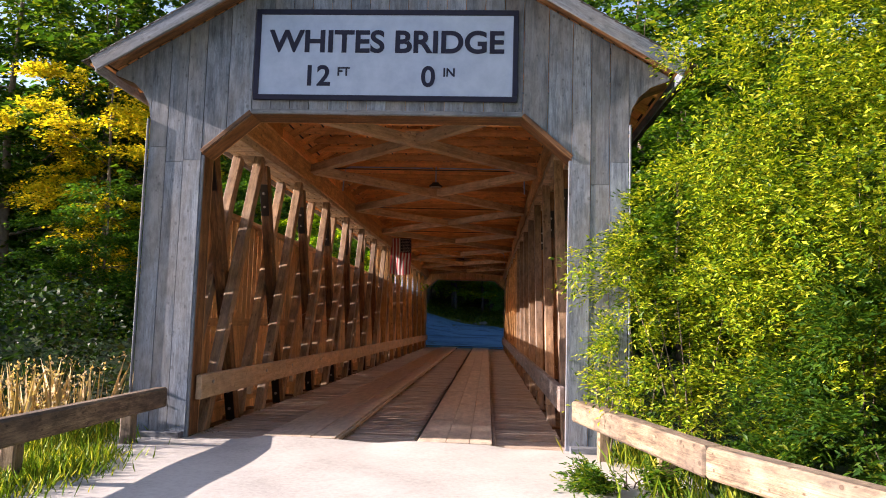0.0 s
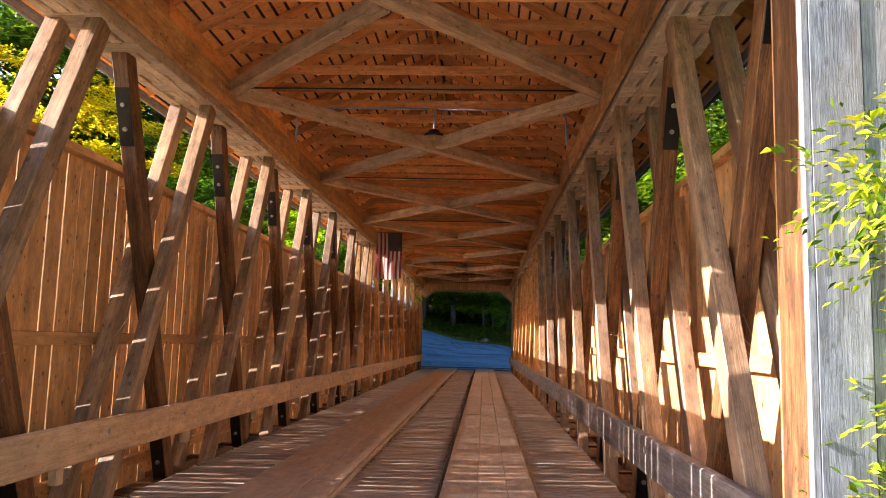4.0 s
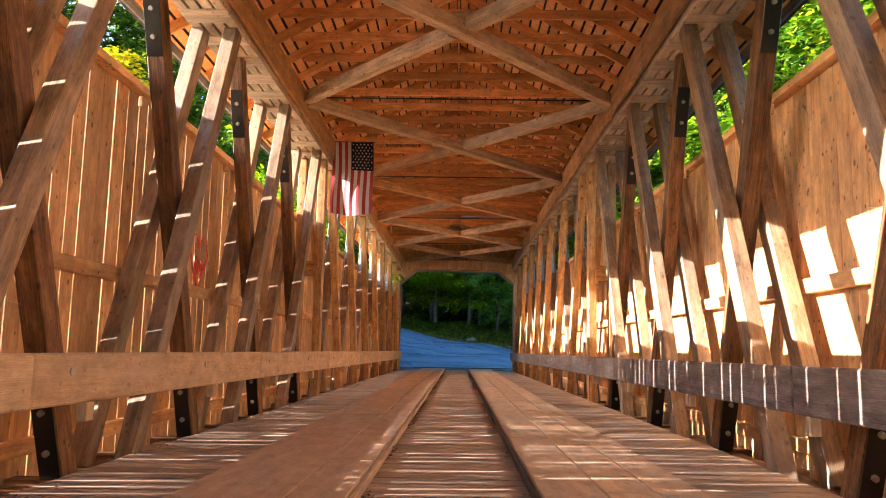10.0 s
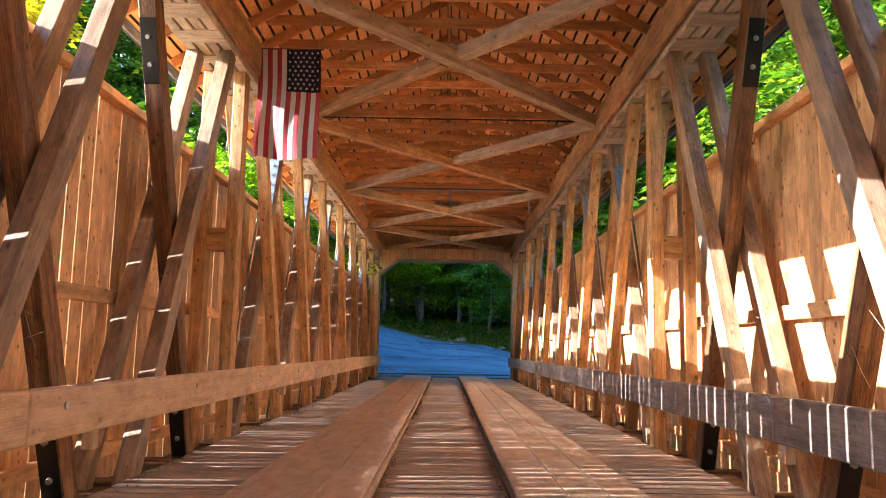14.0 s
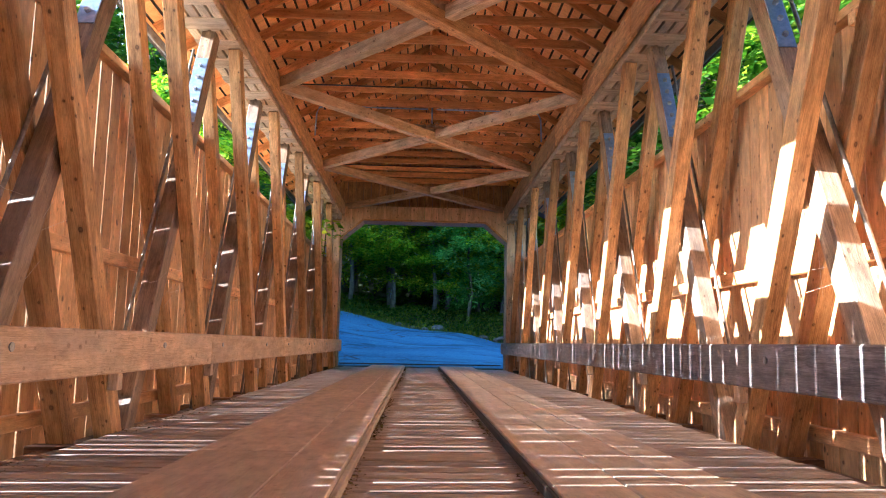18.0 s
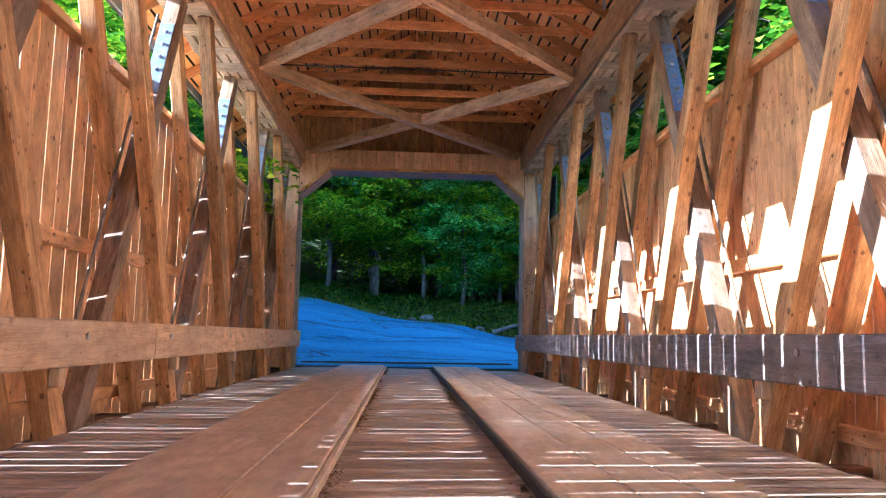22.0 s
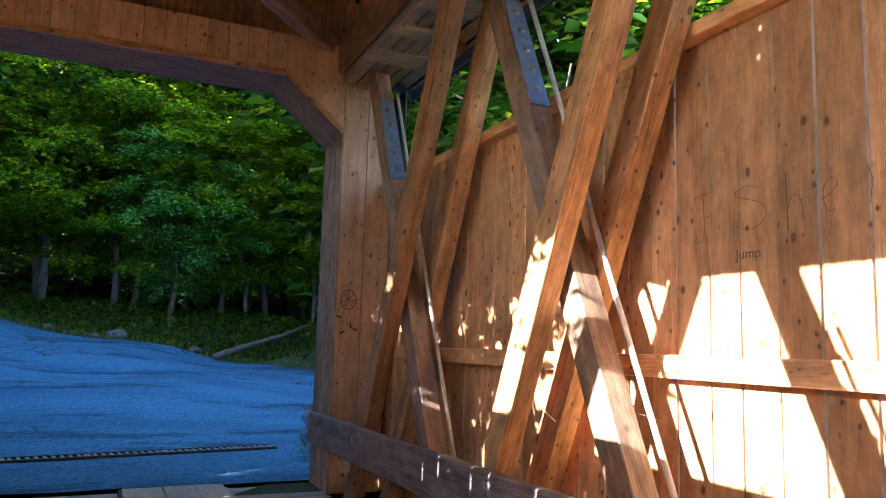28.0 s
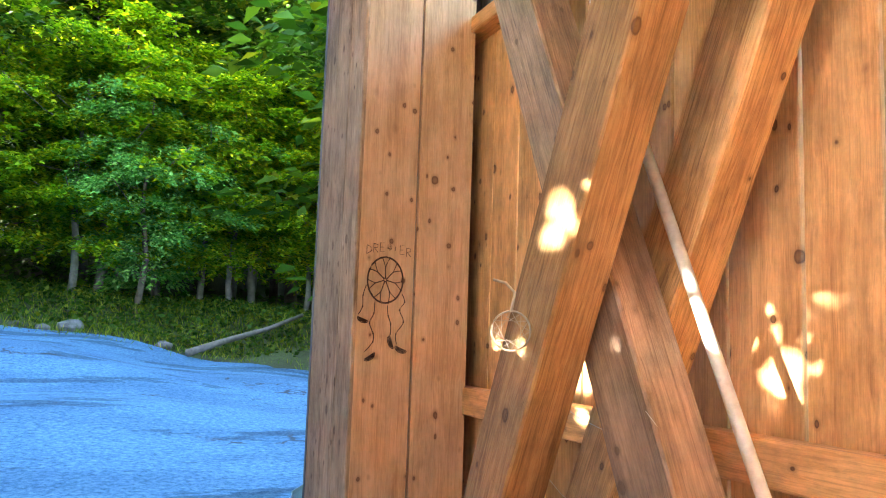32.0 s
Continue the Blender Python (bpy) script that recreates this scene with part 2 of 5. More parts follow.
# The sky's blue reflection is put into the steel's base colour.
STEEL = plain("sky_tinted_galvanised_steel", (0.26, 0.37, 0.60), (0.40, 0.52, 0.75), 0.28, 0.6, 14, 0.15)
BOLT = plain("bolt_steel", (0.35, 0.34, 0.33), (0.55, 0.54, 0.53), 0.4, 0.8, 30)
DRAINIRON = plain("worn_grey_iron", (0.20, 0.22, 0.24), (0.34, 0.37, 0.40), 0.6, 0.3, 25)
IRON = plain("cast_iron", (0.035, 0.032, 0.03), (0.08, 0.07, 0.06), 0.7, 0.4, 25)
RODS = plain("brown_rod", (0.16, 0.12, 0.09), (0.30, 0.24, 0.19), 0.5, 0.4, 18)
# Paler copy of the rod steel, with the sunlit look in its colour.
LITROD = plain("lit_rod", (0.55, 0.52, 0.47), (0.75, 0.72, 0.66), 0.55, 0.1, 18)
# White paint with the blue of sky-lit shade put into its colour.
SHADEDWHITE = plain("shade_tinted_white", (0.30, 0.38, 0.54), (0.37, 0.46, 0.62), 0.6, 0, 3, 0.05)
SIGNBLACK = plain("sign_black", (0.005, 0.007, 0.026), (0.009, 0.012, 0.038), 0.85, 0, 6, 0.05)
INK = plain("ink", (0.05, 0.025, 0.02), (0.09, 0.045, 0.03), 0.8, 0, 40)
PENCIL = plain("pencil", (0.12, 0.075, 0.05), (0.18, 0.11, 0.07), 0.8, 0, 40)
REDPAINT = plain("red_paint", (0.55, 0.06, 0.03), (0.68, 0.10, 0.05), 0.6, 0, 30)
FLAGRED = plain("flag_red", (0.30, 0.02, 0.03), (0.40, 0.035, 0.045), 0.75, 0, 60)
FLAGWHITE = plain("flag_white", (0.52, 0.49, 0.48), (0.62, 0.59, 0.58), 0.75, 0, 60)
FLAGBLUE = plain("flag_blue", (0.004, 0.006, 0.018), (0.008, 0.011, 0.03), 0.95, 0, 60)
CORD = plain("cord", (0.42, 0.36, 0.27), (0.58, 0.50, 0.39), 0.8, 0, 60)
WEB = plain("cobweb", (0.55, 0.50, 0.44), (0.72, 0.68, 0.62), 0.9, 0, 30)
NEST = plain("nest_straw", (0.26, 0.20, 0.14), (0.58, 0.48, 0.36), 0.95, 0, 40, 1.0, 0.02)
GLASS = plain("lamp_glass", (0.55, 0.55, 0.50), (0.66, 0.66, 0.62), 0.25, 0, 10, 0.05)
CONCRETE = soil("concrete", [(0.35, (0.36, 0.34, 0.31)), (0.65, (0.52, 0.49, 0.45))], 0.8, 14.0, 0.3, 0.008)
APPROACH = soil("dusty_concrete", [(0.36, (0.34, 0.315, 0.29)), (0.5, (0.47, 0.44, 0.41)), (0.66, (0.57, 0.54, 0.505))], 0.7, 16.0, 0.5, 0.01)


def gravel():
    """Packed pale gravel, tinted shade-blue, with damp patches that have clear edges, ruts and a few cracks."""
    m, n, l, b = nodes_of("gravel_road", 0.9)
    at = n.new("ShaderNodeTexCoord").outputs["Object"]
    fine = noise_tex(n, l, at, 13.0, 8, 0.75)
    big = noise_tex(n, l, mapped(n, l, at, (0.35, 0.9, 1)), 0.5, 6, 0.6)
    # Blue skylight of the shaded road is put into these stops.
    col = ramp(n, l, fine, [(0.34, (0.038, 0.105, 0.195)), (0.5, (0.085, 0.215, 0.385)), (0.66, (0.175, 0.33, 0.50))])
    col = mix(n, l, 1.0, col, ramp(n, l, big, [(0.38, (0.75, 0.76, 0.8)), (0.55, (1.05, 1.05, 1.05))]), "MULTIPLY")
    damp = noise_tex(n, l, mapped(n, l, at, (0.22, 0.75, 1)), 0.9, 9, 0.68)
    col = mix(n, l, 1.0, col, ramp(n, l, damp, [(0.555, (1, 1, 1)), (0.575, (0.66, 0.65, 0.63)), (0.66, (0.5, 0.49, 0.48))]), "MULTIPLY")
    v = n.new("ShaderNodeTexVoronoi")
    v.feature = "DISTANCE_TO_EDGE"
    v.inputs["Scale"].default_value = 0.8
    wob = n.new("ShaderNodeVectorMath")
    wob.operation = "ADD"
    l.new(at, wob.inputs[0])
    l.new(noise_tex(n, l, at, 2.0, 5), wob.inputs[1])
    l.new(wob.outputs[0], v.inputs["Vector"])
    where = ramp(n, l, noise_tex(n, l, mapped(n, l, at, (0.2, 0.5, 1)), 1.1, 4), [(0.57, (0, 0, 0)), (0.62, (1, 1, 1))])
    line = ramp(n, l, v.outputs["Distance"], [(0.015, (0.85, 0.85, 0.85)), (0.05, (0, 0, 0))])
    col = mix(n, l, mix(n, l, 1.0, line, where, "MULTIPLY"), col, (0.05, 0.05, 0.055))
    l.new(col, b.inputs["Base Color"])
    bump(n, l, b, fine, 0.8, 0.03)
    b.inputs["Specular IOR Level"].default_value = 0.12
    return m


GRAVEL = gravel()
PORTALBOARD = wood("portal_pine_board", (0.52, 0.28, 0.14), (0.82, 0.53, 0.31), (0.90, 0.64, 0.41), rough=0.42, knots=1.0, vary=0.14, soft=0.20, lines=0.12, grime=0.28)
BOULDER = plain("boulder", (0.09, 0.09, 0.088), (0.20, 0.197, 0.19), 0.95, 0, 4.0, 1.0, 0.03)
LOGBARK = plain("bare_log", (0.10, 0.088, 0.075), (0.19, 0.168, 0.145), 0.95, 0, 4.0, 0.8, 0.02)
EARTH = soil("earth", [(0.36, (0.030, 0.028, 0.014)), (0.5, (0.045, 0.066, 0.020)), (0.64, (0.08, 0.12, 0.03))], 0.5, 7.0, 0.9, 0.05)
WATER, _n, _l, _b = nodes_of("river_water", 0.10)
_b.inputs["Base Color"].default_value = (0.06, 0.065, 0.045, 1)
bump(_n, _l, _b, noise_tex(_n, _l, _n.new("ShaderNodeTexCoord").outputs["Object"], 1.5, 4), 0.06, 0.05)
SHINGLE = plain("cedar_shingle", (0.03, 0.025, 0.022), (0.08, 0.07, 0.06), 0.9, 0, 6, 0.8, 0.02)
GREEN = leafy("green_leaf", [(0.0, (0.018, 0.062, 0.008)), (0.45, (0.042, 0.118, 0.013)), (0.8, (0.085, 0.175, 0.016)), (1.0, (0.22, 0.25, 0.018))])
DEEP = leafy("deep_green_leaf", [(0.0, (0.020, 0.075, 0.010)), (0.6, (0.058, 0.165, 0.017)), (1.0, (0.15, 0.28, 0.022))])
TEAL = leafy("blue_green_leaf", [(0.0, (0.08, 0.26, 0.06)), (0.6, (0.17, 0.45, 0.12)), (1.0, (0.34, 0.60, 0.17))], 0.45, 0.55)
UNDER = leafy("young_maple_leaf", [(0.0, (0.05, 0.17, 0.008)), (0.4, (0.18, 0.38, 0.012)), (0.8, (0.34, 0.52, 0.015)), (1.0, (0.64, 0.60, 0.02))], 0.45, 0.58)
YELLOW = leafy("yellow_leaf", [(0.0, (0.26, 0.32, 0.02)), (0.35, (0.58, 0.52, 0.025)), (0.85, (0.76, 0.62, 0.03)), (1.0, (0.72, 0.45, 0.03))], 0.45, 0.58)
LIME = leafy("lime_leaf", [(0.0, (0.015, 0.055, 0.006)), (0.3, (0.05, 0.14, 0.010)), (0.75, (0.12, 0.235, 0.014)), (1.0, (0.30, 0.35, 0.03))])
BUSHLEAF = leafy("bush_leaf", [(0.0, (0.012, 0.045, 0.005)), (0.32, (0.09, 0.19, 0.010)), (0.66, (0.34, 0.47, 0.016)), (1.0, (0.72, 0.68, 0.06))], 0.4, 0.32)
STRAW = leafy("dry_grass", [(0.0, (0.36, 0.26, 0.13)), (0.6, (0.58, 0.44, 0.25)), (1.0, (0.74, 0.61, 0.42))], 0.7, 0.35)
# Leaf colour darkened to hold the shade over the near bank.
SHADELEAF = leafy("shade_darkened_leaf", [(0.0, (0.006, 0.018, 0.003)), (0.6, (0.012, 0.040, 0.006)), (1.0, (0.028, 0.075, 0.010))], 0.5, 0.3)
LITTER = leafy("dry_litter", [(0.0, (0.07, 0.045, 0.025)), (0.5, (0.19, 0.12, 0.065)), (0.85, (0.34, 0.23, 0.12)), (1.0, (0.20, 0.21, 0.06))], 0.8, 0.1)
GRASS = leafy("grass_blade", [(0.0, (0.05, 0.12, 0.012)), (0.5, (0.15, 0.26, 0.02)), (0.8, (0.30, 0.36, 0.03)), (1.0, (0.50, 0.46, 0.06))], 0.55, 0.4)


# ---- builders ----
def world_of(ob):
    m = ob.matrix_basis.copy()
    while ob.parent:
        ob = ob.parent
        m = ob.matrix_basis @ m
    return m


def thing(name, label, category, at=(0, 0, 0), kind="", group=""):
    e = new(name)
    e.empty_display_size = 0.2
    e.matrix_basis = Matrix.Translation(at)
    return tagged(e, label, category, group, kind)


def put(name, mesh, mat, parent=None, m=None, label=""):
    """One mesh object under a thing or a part, at the world pose m."""
    if mat is not None and not mesh.materials:
        mesh.materials.append(mat)
    ob = new(name, mesh)
    m = Matrix() if m is None else m
    if parent:
        ob.parent = parent
        m = world_of(parent).inverted() @ m
    ob.matrix_basis = m
    if label:
        ob["label"] = label
    return ob


def raw(name, verts, faces, smooth=False):
    me = bpy.data.meshes.new(name)
    me.from_pydata([tuple(v) for v in verts], [], [tuple(f) for f in faces])
    if smooth:
        me.polygons.foreach_set("use_smooth", [True] * len(me.polygons))
    me.update()
    return me


def from_bm(name, bm, smooth=False):
    me = bpy.data.meshes.new(name)
    bm.to_mesh(me)
    bm.free()
    if smooth:
        me.polygons.foreach_set("use_smooth", [True] * len(me.polygons))
    return me


BOXES = {}


def box(lx, ly, lz, mat, edge=0.008):
    """A block with worn edges, shared by all pieces of one size and material."""
    key = (round(lx, 2), round(ly, 3), round(lz, 3), mat.name, edge)
    if key not in BOXES:
        bm = bmesh.new()
        bmesh.ops.create_cube(bm, size=1.0, matrix=Matrix.Diagonal((key[0], key[1], key[2], 1)))
        bmesh.ops.bevel(bm, geom=bm.edges[:], offset=min(edge, key[1] * 0.3, key[2] * 0.3), segments=1, affect="EDGES")
        BOXES[key] = from_bm("block", bm)
        BOXES[key].materials.append(mat)
    return BOXES[key]


def along(a, b, up=(0, 0, 1)):
    """A pose half way from a to b with its x axis along the way and z as near up as can be."""
    a, b = Vector(a), Vector(b)
    x = (b - a).normalized()
    y = Vector(up).cross(x).normalized()
    z = x.cross(y)
    m = Matrix((x, y, z)).transposed().to_4x4()
    m.translation = (a + b) / 2
    return m


def beam(name, a, b, w, h, mat, parent=None, up=(0, 0, 1), label="", edge=0.008):
    """A straight timber from a to b: w across, h in the direction of up."""
    return put(name, box((Vector(b) - Vector(a)).length, w, h, mat, edge), None, parent, along(a, b, up), label)


def tube_data(points, radii, sides=8):
    pts = [Vector(p) for p in points]
    verts, faces = [], []
    for i, p in enumerate(pts):
        d = (pts[min(i + 1, len(pts) - 1)] - pts[max(i - 1, 0)]).normalized()
        u = d.orthogonal().normalized() if abs(d.z) > 0.9 else d.cross(Vector((0, 0, 1))).normalized()
        v = d.cross(u)
        for k in range(sides):
            ang = 2 * math.pi * k / sides
            verts.append(p + (u * math.cos(ang) + v * math.sin(ang)) * radii[i])
    for i in range(len(pts) - 1):
        for k in range(sides):
            q = (k + 1) % sides
            faces.append((i * sides + k, i * sides + q, (i + 1) * sides + q, (i + 1) * sides + k))
    faces.append(tuple(range(sides))[::-1])
    faces.append(tuple(range((len(pts) - 1) * sides, len(pts) * sides)))
    return verts, faces


def tube(name, points, radius, mat, parent=None, sides=8, label=""):
    v, f = tube_data(points, [radius] * len(points), sides)
    return put(name, raw(name, v, f, True), mat, parent, None, label)


def prism(name, outline, y0, y1, mat, parent=None, label=""):
    """An outline in x and z, as thick as from y0 to y1. Its own x axis runs up, so that the grain does."""
    n = len(outline)
    verts = [(z, -x, y) for y in (y0, y1) for x, z in outline]
    faces = [tuple(range(n)), tuple(range(2 * n - 1, n - 1, -1))]
    faces += [(i + n, (i + 1) % n + n, (i + 1) % n, i) for i in range(n)]
    bm = bmesh.new()
    vs = [bm.verts.new(v) for v in verts]
    for f in faces:
        bm.faces.new([vs[i] for i in f])
    bmesh.ops.recalc_face_normals(bm, faces=bm.faces[:])
    turn = Matrix(((0, -1, 0, 0), (0, 0, 1, 0), (1, 0, 0, 0), (0, 0, 0, 1)))
    return put(name, from_bm(name, bm), mat, parent, turn, label)


def smooth(x, a, b):
    t = np.clip((np.asarray(x, float) - a) / (b - a), 0, 1)
    return t * t * (3 - 2 * t)


# ---- plan of the bridge, in metres ----
Y_IN, Y_OUT = 45.75, 46.55
HALF, LOW_Z, TOP_Z, CHAMFER = 2.93, 4.45, 5.11, 2.16
RAFT = 8.30
PITCH = 0.58
WALL_X, WALL_TOP = 3.68, 3.85
CROSS_WEST, CROSS_EAST = [2.05, 5.28, 8.55, 11.70, 14.78, 17.95, 21.00], [1.98 + 3.13 * k for k in range(7)]
CROSS_A = [2.04 + 3.145 * k for k in range(7)]
CROSS_B = [25.25 + 3.115 * k for k in range(7)]
MID_POST = 23.0
SIDES = ((-1, "west"), (1, "east"))


def ground_z(x, y):
    x, y = np.asarray(x, float), np.asarray(y, float)
    valley = smooth(y, 0.6, 7.0) * (1 - smooth(y, 39.5, 46.0))
    z = -4.2 * valley
    z = z - 0.6 * smooth(np.abs(x), 4.2, 9.0) * (1 - smooth(y, -1.0, 3.0))
    ramp_y = np.clip((y - 49.8) / 20.0, 0, 1.3)
    z = z + ramp_y * np.clip(1.6 - 0.12 * x, -0.9, 5.0)
    z = z + 0.10 * np.clip(y - 74.0, 0, 90) + 0.30 * np.clip(y - 87.0, 0, 70) + 0.05 * np.clip(-x - 12, 0, 60) * smooth(y, 40, 60)
    z = z + np.clip(0.8 + 0.12 * x, 0.5, 2.2) * smooth(y - (72.6 - 0.33 * x), 0.0, 4.2) * smooth(y, 60, 66)
    far = smooth(np.hypot(x, y - 20), 6, 14) * (1 - valley)
    far = far * (1 - (1 - smooth(np.abs(x), 4.5, 9)) * smooth(y, 30, 44) * (1 - smooth(y, 51, 60)))
    far = far * (1 - (1 - smooth(np.abs(x), 4.5, 7)) * (1 - smooth(y, 1, 6)))
    z = z + far * (0.10 * np.sin(x * 0.9 + 1.3 * np.sin(y * 0.5)) + 0.09 * np.sin(y * 0.8 + x * 0.3))
    return z


# ---- ground, river and roads ----
us = np.linspace(-1, 1, 131)
gx = np.sign(us) * (np.abs(us) ** 2.6) * 900
gy = 30 + np.sign(us) * (np.abs(us) ** 2.0) * 900
gy = np.unique(np.concatenate([gy, np.linspace(-3, 9, 13), np.linspace(38, 56, 19)]))
X, Y = np.meshgrid(gx, gy)
Z = ground_z(X, Y)
on_road = (Y > 46.0) & (Y < 75.0 - 0.33 * X) & (X > -62) & (X < 18) & (Y > 45.0 + np.abs(X) * 0.9)
on_road |= (Y < 0.3) & (np.abs(X - 0.2) < 4.8)
Z = Z - 0.16 * on_road
nx, ny = len(gx), len(gy)
gfaces = [(j * nx + i, j * nx + i + 1, (j + 1) * nx + i + 1, (j + 1) * nx + i) for j in range(ny - 1) for i in range(nx - 1)]
ground = put("ground", raw("ground", np.stack([X, Y, Z], -1).reshape(-1, 3), gfaces, True), EARTH)
tagged(ground, "dark earth with grass and fallen leaves round the bridge", "ground", kind="structure")
wv = [(-400, 4, -2.7), (400, 4, -2.7), (400, 42, -2.7), (-400, 42, -2.7)]
tagged(put("water", raw("water", wv, [(0, 1, 2, 3)]), WATER), "calm dark river water flowing under the bridge", "river", kind="structure")


def sheet(name, xs, near, far_edge, rows, lift, mat, label, category, rise=None):
    """A road surface that lies on the ground between two lines."""
    verts, faces = [], []
    for x in xs:
        for k in range(rows + 1):
            y = near(x) + (far_edge(x) - near(x)) * k / rows
            verts.append((x, y, float(ground_z(x, y)) + lift + 0.008 * math.sin(3 * x + 2 * y) + (rise(x, y) if rise else 0.0)))
    r = rows + 1
    for i in range(len(xs) - 1):
        for k in range(rows):
            faces.append((i * r + k, (i + 1) * r + k, (i + 1) * r + k + 1, i * r + k + 1))
    return tagged(put(name, raw(name, verts, faces, True), mat), label, category, kind="structure")


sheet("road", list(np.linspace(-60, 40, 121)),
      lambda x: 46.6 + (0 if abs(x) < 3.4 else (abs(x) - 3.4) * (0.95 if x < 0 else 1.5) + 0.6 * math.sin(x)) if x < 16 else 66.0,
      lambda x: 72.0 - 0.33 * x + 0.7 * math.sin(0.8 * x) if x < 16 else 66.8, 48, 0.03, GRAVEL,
      "pale grey gravel road, tinted shade-blue, with damp patches beyond the bridge", "road")
sheet("approach_road", list(np.linspace(-4.3, 4.3, 44)), lambda x: -24.0, lambda x: -0.01, 120, 0.012, APPROACH,
      "sunlit dusty pale concrete approach to the bridge", "road",
      lambda x, y: 0.06 * float(smooth(y, -0.9, -0.05) * (1 - smooth(abs(x - 0.05), 1.7, 2.05)) * (1 - 0.7 * math.exp(-((x - 0.03) / 0.35) ** 2))))
for yy, dy in ((-0.9, 1.8), (46.0, 1.1)):
    tagged(put("abutment", box(8.2, dy, 3.6, CONCRETE, 0.03), None, None, Matrix.Translation((0, yy + dy / 2 - 0.06, -1.93))),
           "rough grey concrete abutment under the bridge end", "abutment", kind="structure")

# ---- trusses: paired braces, single counters, chords, middle post ----
INNER, CENTRE, OUTER = 3.00, 3.22, 3.44


def camber(y):
    """How much the upper chord stands above its height at the bridge's ends."""
    return 0.13 * float(smooth(y, 1.0, 8.0) * (1 - 0.7 * smooth(y, 39.0, 45.5)))



def bolt_at(parent, x, y, z, side, r=0.022):
    key = ("bolt", r)
    if key not in BOXES:
        bm = bmesh.new()
        bmesh.ops.create_cone(bm, cap_ends=True, segments=6, radius1=r, radius2=r, depth=0.03)
        bmesh.ops.create_cone(bm, cap_ends=True, segments=10, radius1=r * 1.5, radius2=r * 1.5, depth=0.008, matrix=Matrix.Translation((0, 0, -0.016)))
        BOXES[key] = from_bm("bolt", bm)
        BOXES[key].materials.append(BOLT)
    put("bolt", BOXES[key], None, parent, Matrix.Translation((x, y, z)) @ Matrix.Rotation(-side * math.pi / 2, 4, "Y"))


def truss(side, word):
    t = thing("truss_" + word, "timber truss of crossing orange-brown braces with bolted steel plates", "truss", (side * 3.2, 0, 0), "structure")
    for half, centres in ((1, CROSS_WEST if side < 0 else CROSS_EAST), (-1, CROSS_B)):
        for c in centres:
            lo, hi = c - half * 1.24, c + half * 1.24
            near = -0.13 if c > 43 else 0.08 if c > 40 else 0.0
            top = 5.09 + camber(c)
            for x in (INNER, OUTER):
                beam("brace", (side * x, lo + near, -0.15), (side * x, hi + near, top), 0.17, 0.235, TIMBER if half < 0 else PALE, t, (0, half, 0))
            far_on = 0.04 if half > 0 else 0.24 if 40 < c < 43 else 0.13
            run = 1.04 if half > 0 else -1.22
            foot, head = Vector((side * CENTRE, c + run, -0.15)), Vector((side * CENTRE, c - run, top))
            k = beam("counter_brace", foot + Vector((0, far_on, 0)), head + Vector((0, far_on, 0)), 0.19, 0.24, BROWN if half > 0 else PALE, t, (0, half, 0))
            d = (head - foot).normalized()
            normal = Vector((0, -1, 0)) - d * Vector((0, -1, 0)).dot(d)
            normal.normalize()
            for s0, s1, mat in (((0.10, 0.95, BLACKSTEEL), (4.60, 5.55, BLACKSTEEL)) if half > 0 else ((4.15, 5.55, STEEL),)):
                p = foot + normal * 0.130 + Vector((0, far_on, 0))
                beam("steel_plate", p + d * s0, p + d * min(s1, 5.3), 0.175, 0.014, mat, k, normal, "bolted steel plate", 0.003)
                n_b = 2 if s0 < 1 else (2 if half > 0 else 5)
                for i in range(n_b):
                    q = p + normal * 0.02 + d * (s0 + (min(s1, 5.3) - s0) * (i + 0.7) / (n_b + 0.4))
                    key = ("pbolt", half, side)
                    if key not in BOXES:
                        bm = bmesh.new()
                        bmesh.ops.create_cone(bm, cap_ends=True, segments=6, radius1=0.03, radius2=0.026, depth=0.04)
                        BOXES[key] = from_bm("bolt", bm)
                        BOXES[key].materials.append(BOLT)
                    zc = Matrix.Translation(q) @ normal.to_track_quat("Z", "Y").to_matrix().to_4x4()
                    put("bolt", BOXES[key], None, k, zc)
            if half < 0:
                rod_a = foot + Vector((side * 0.10, far_on - 0.26, 0.0))
                v, f = tube_data([rod_a + d * 0.05, rod_a + d * 5.45], [0.020, 0.020], 8)
                put("tension_rod", raw("rod", v, f, True), LITROD if c > 40 and side > 0 else RODS, t, None, "round steel rod beside the brace")
    for x in (INNER, OUTER):
        beam("post", (side * x, MID_POST, -0.15), (side * x, MID_POST, 5.20), 0.17, 0.25, TIMBER, t, (0, 1, 0))
    beam("spacer", (side * (INNER + 0.085), MID_POST, 2.75), (side * (OUTER - 0.085), MID_POST, 2.75), 0.22, 0.32, TIMBER, t)
    # the upper chord: four planks side by side, butted end to end in staggered lengths, with blocks between them
    for r in range(4):
        x = 2.965 + 0.160 * r
        cuts = [0.1] + [1.5 + 1.53 * (r % 2) + 6.14 * i for i in range(8) if 1.5 + 1.53 * (r % 2) + 6.14 * i < 45] + [45.7]
        for a, b in zip(cuts, cuts[1:]):
            beam("chord_plank", (side * x, a + 0.006, 5.235 + camber(a)), (side * x, b - 0.006, 5.235 + camber(b)), 0.128, 0.30, BRACEWOOD, t)
    for i in range(58):
        y = 1.0 + 0.765 * i
        broad_plate = 0.40 if i % 4 else 0.28
        beam("chord_block", (side * 2.885, y, 5.090 + camber(y)), (side * 3.515, y, 5.090 + camber(y)), broad_plate, 0.034 if i % 4 else 0.05, BRACEWOOD, t)
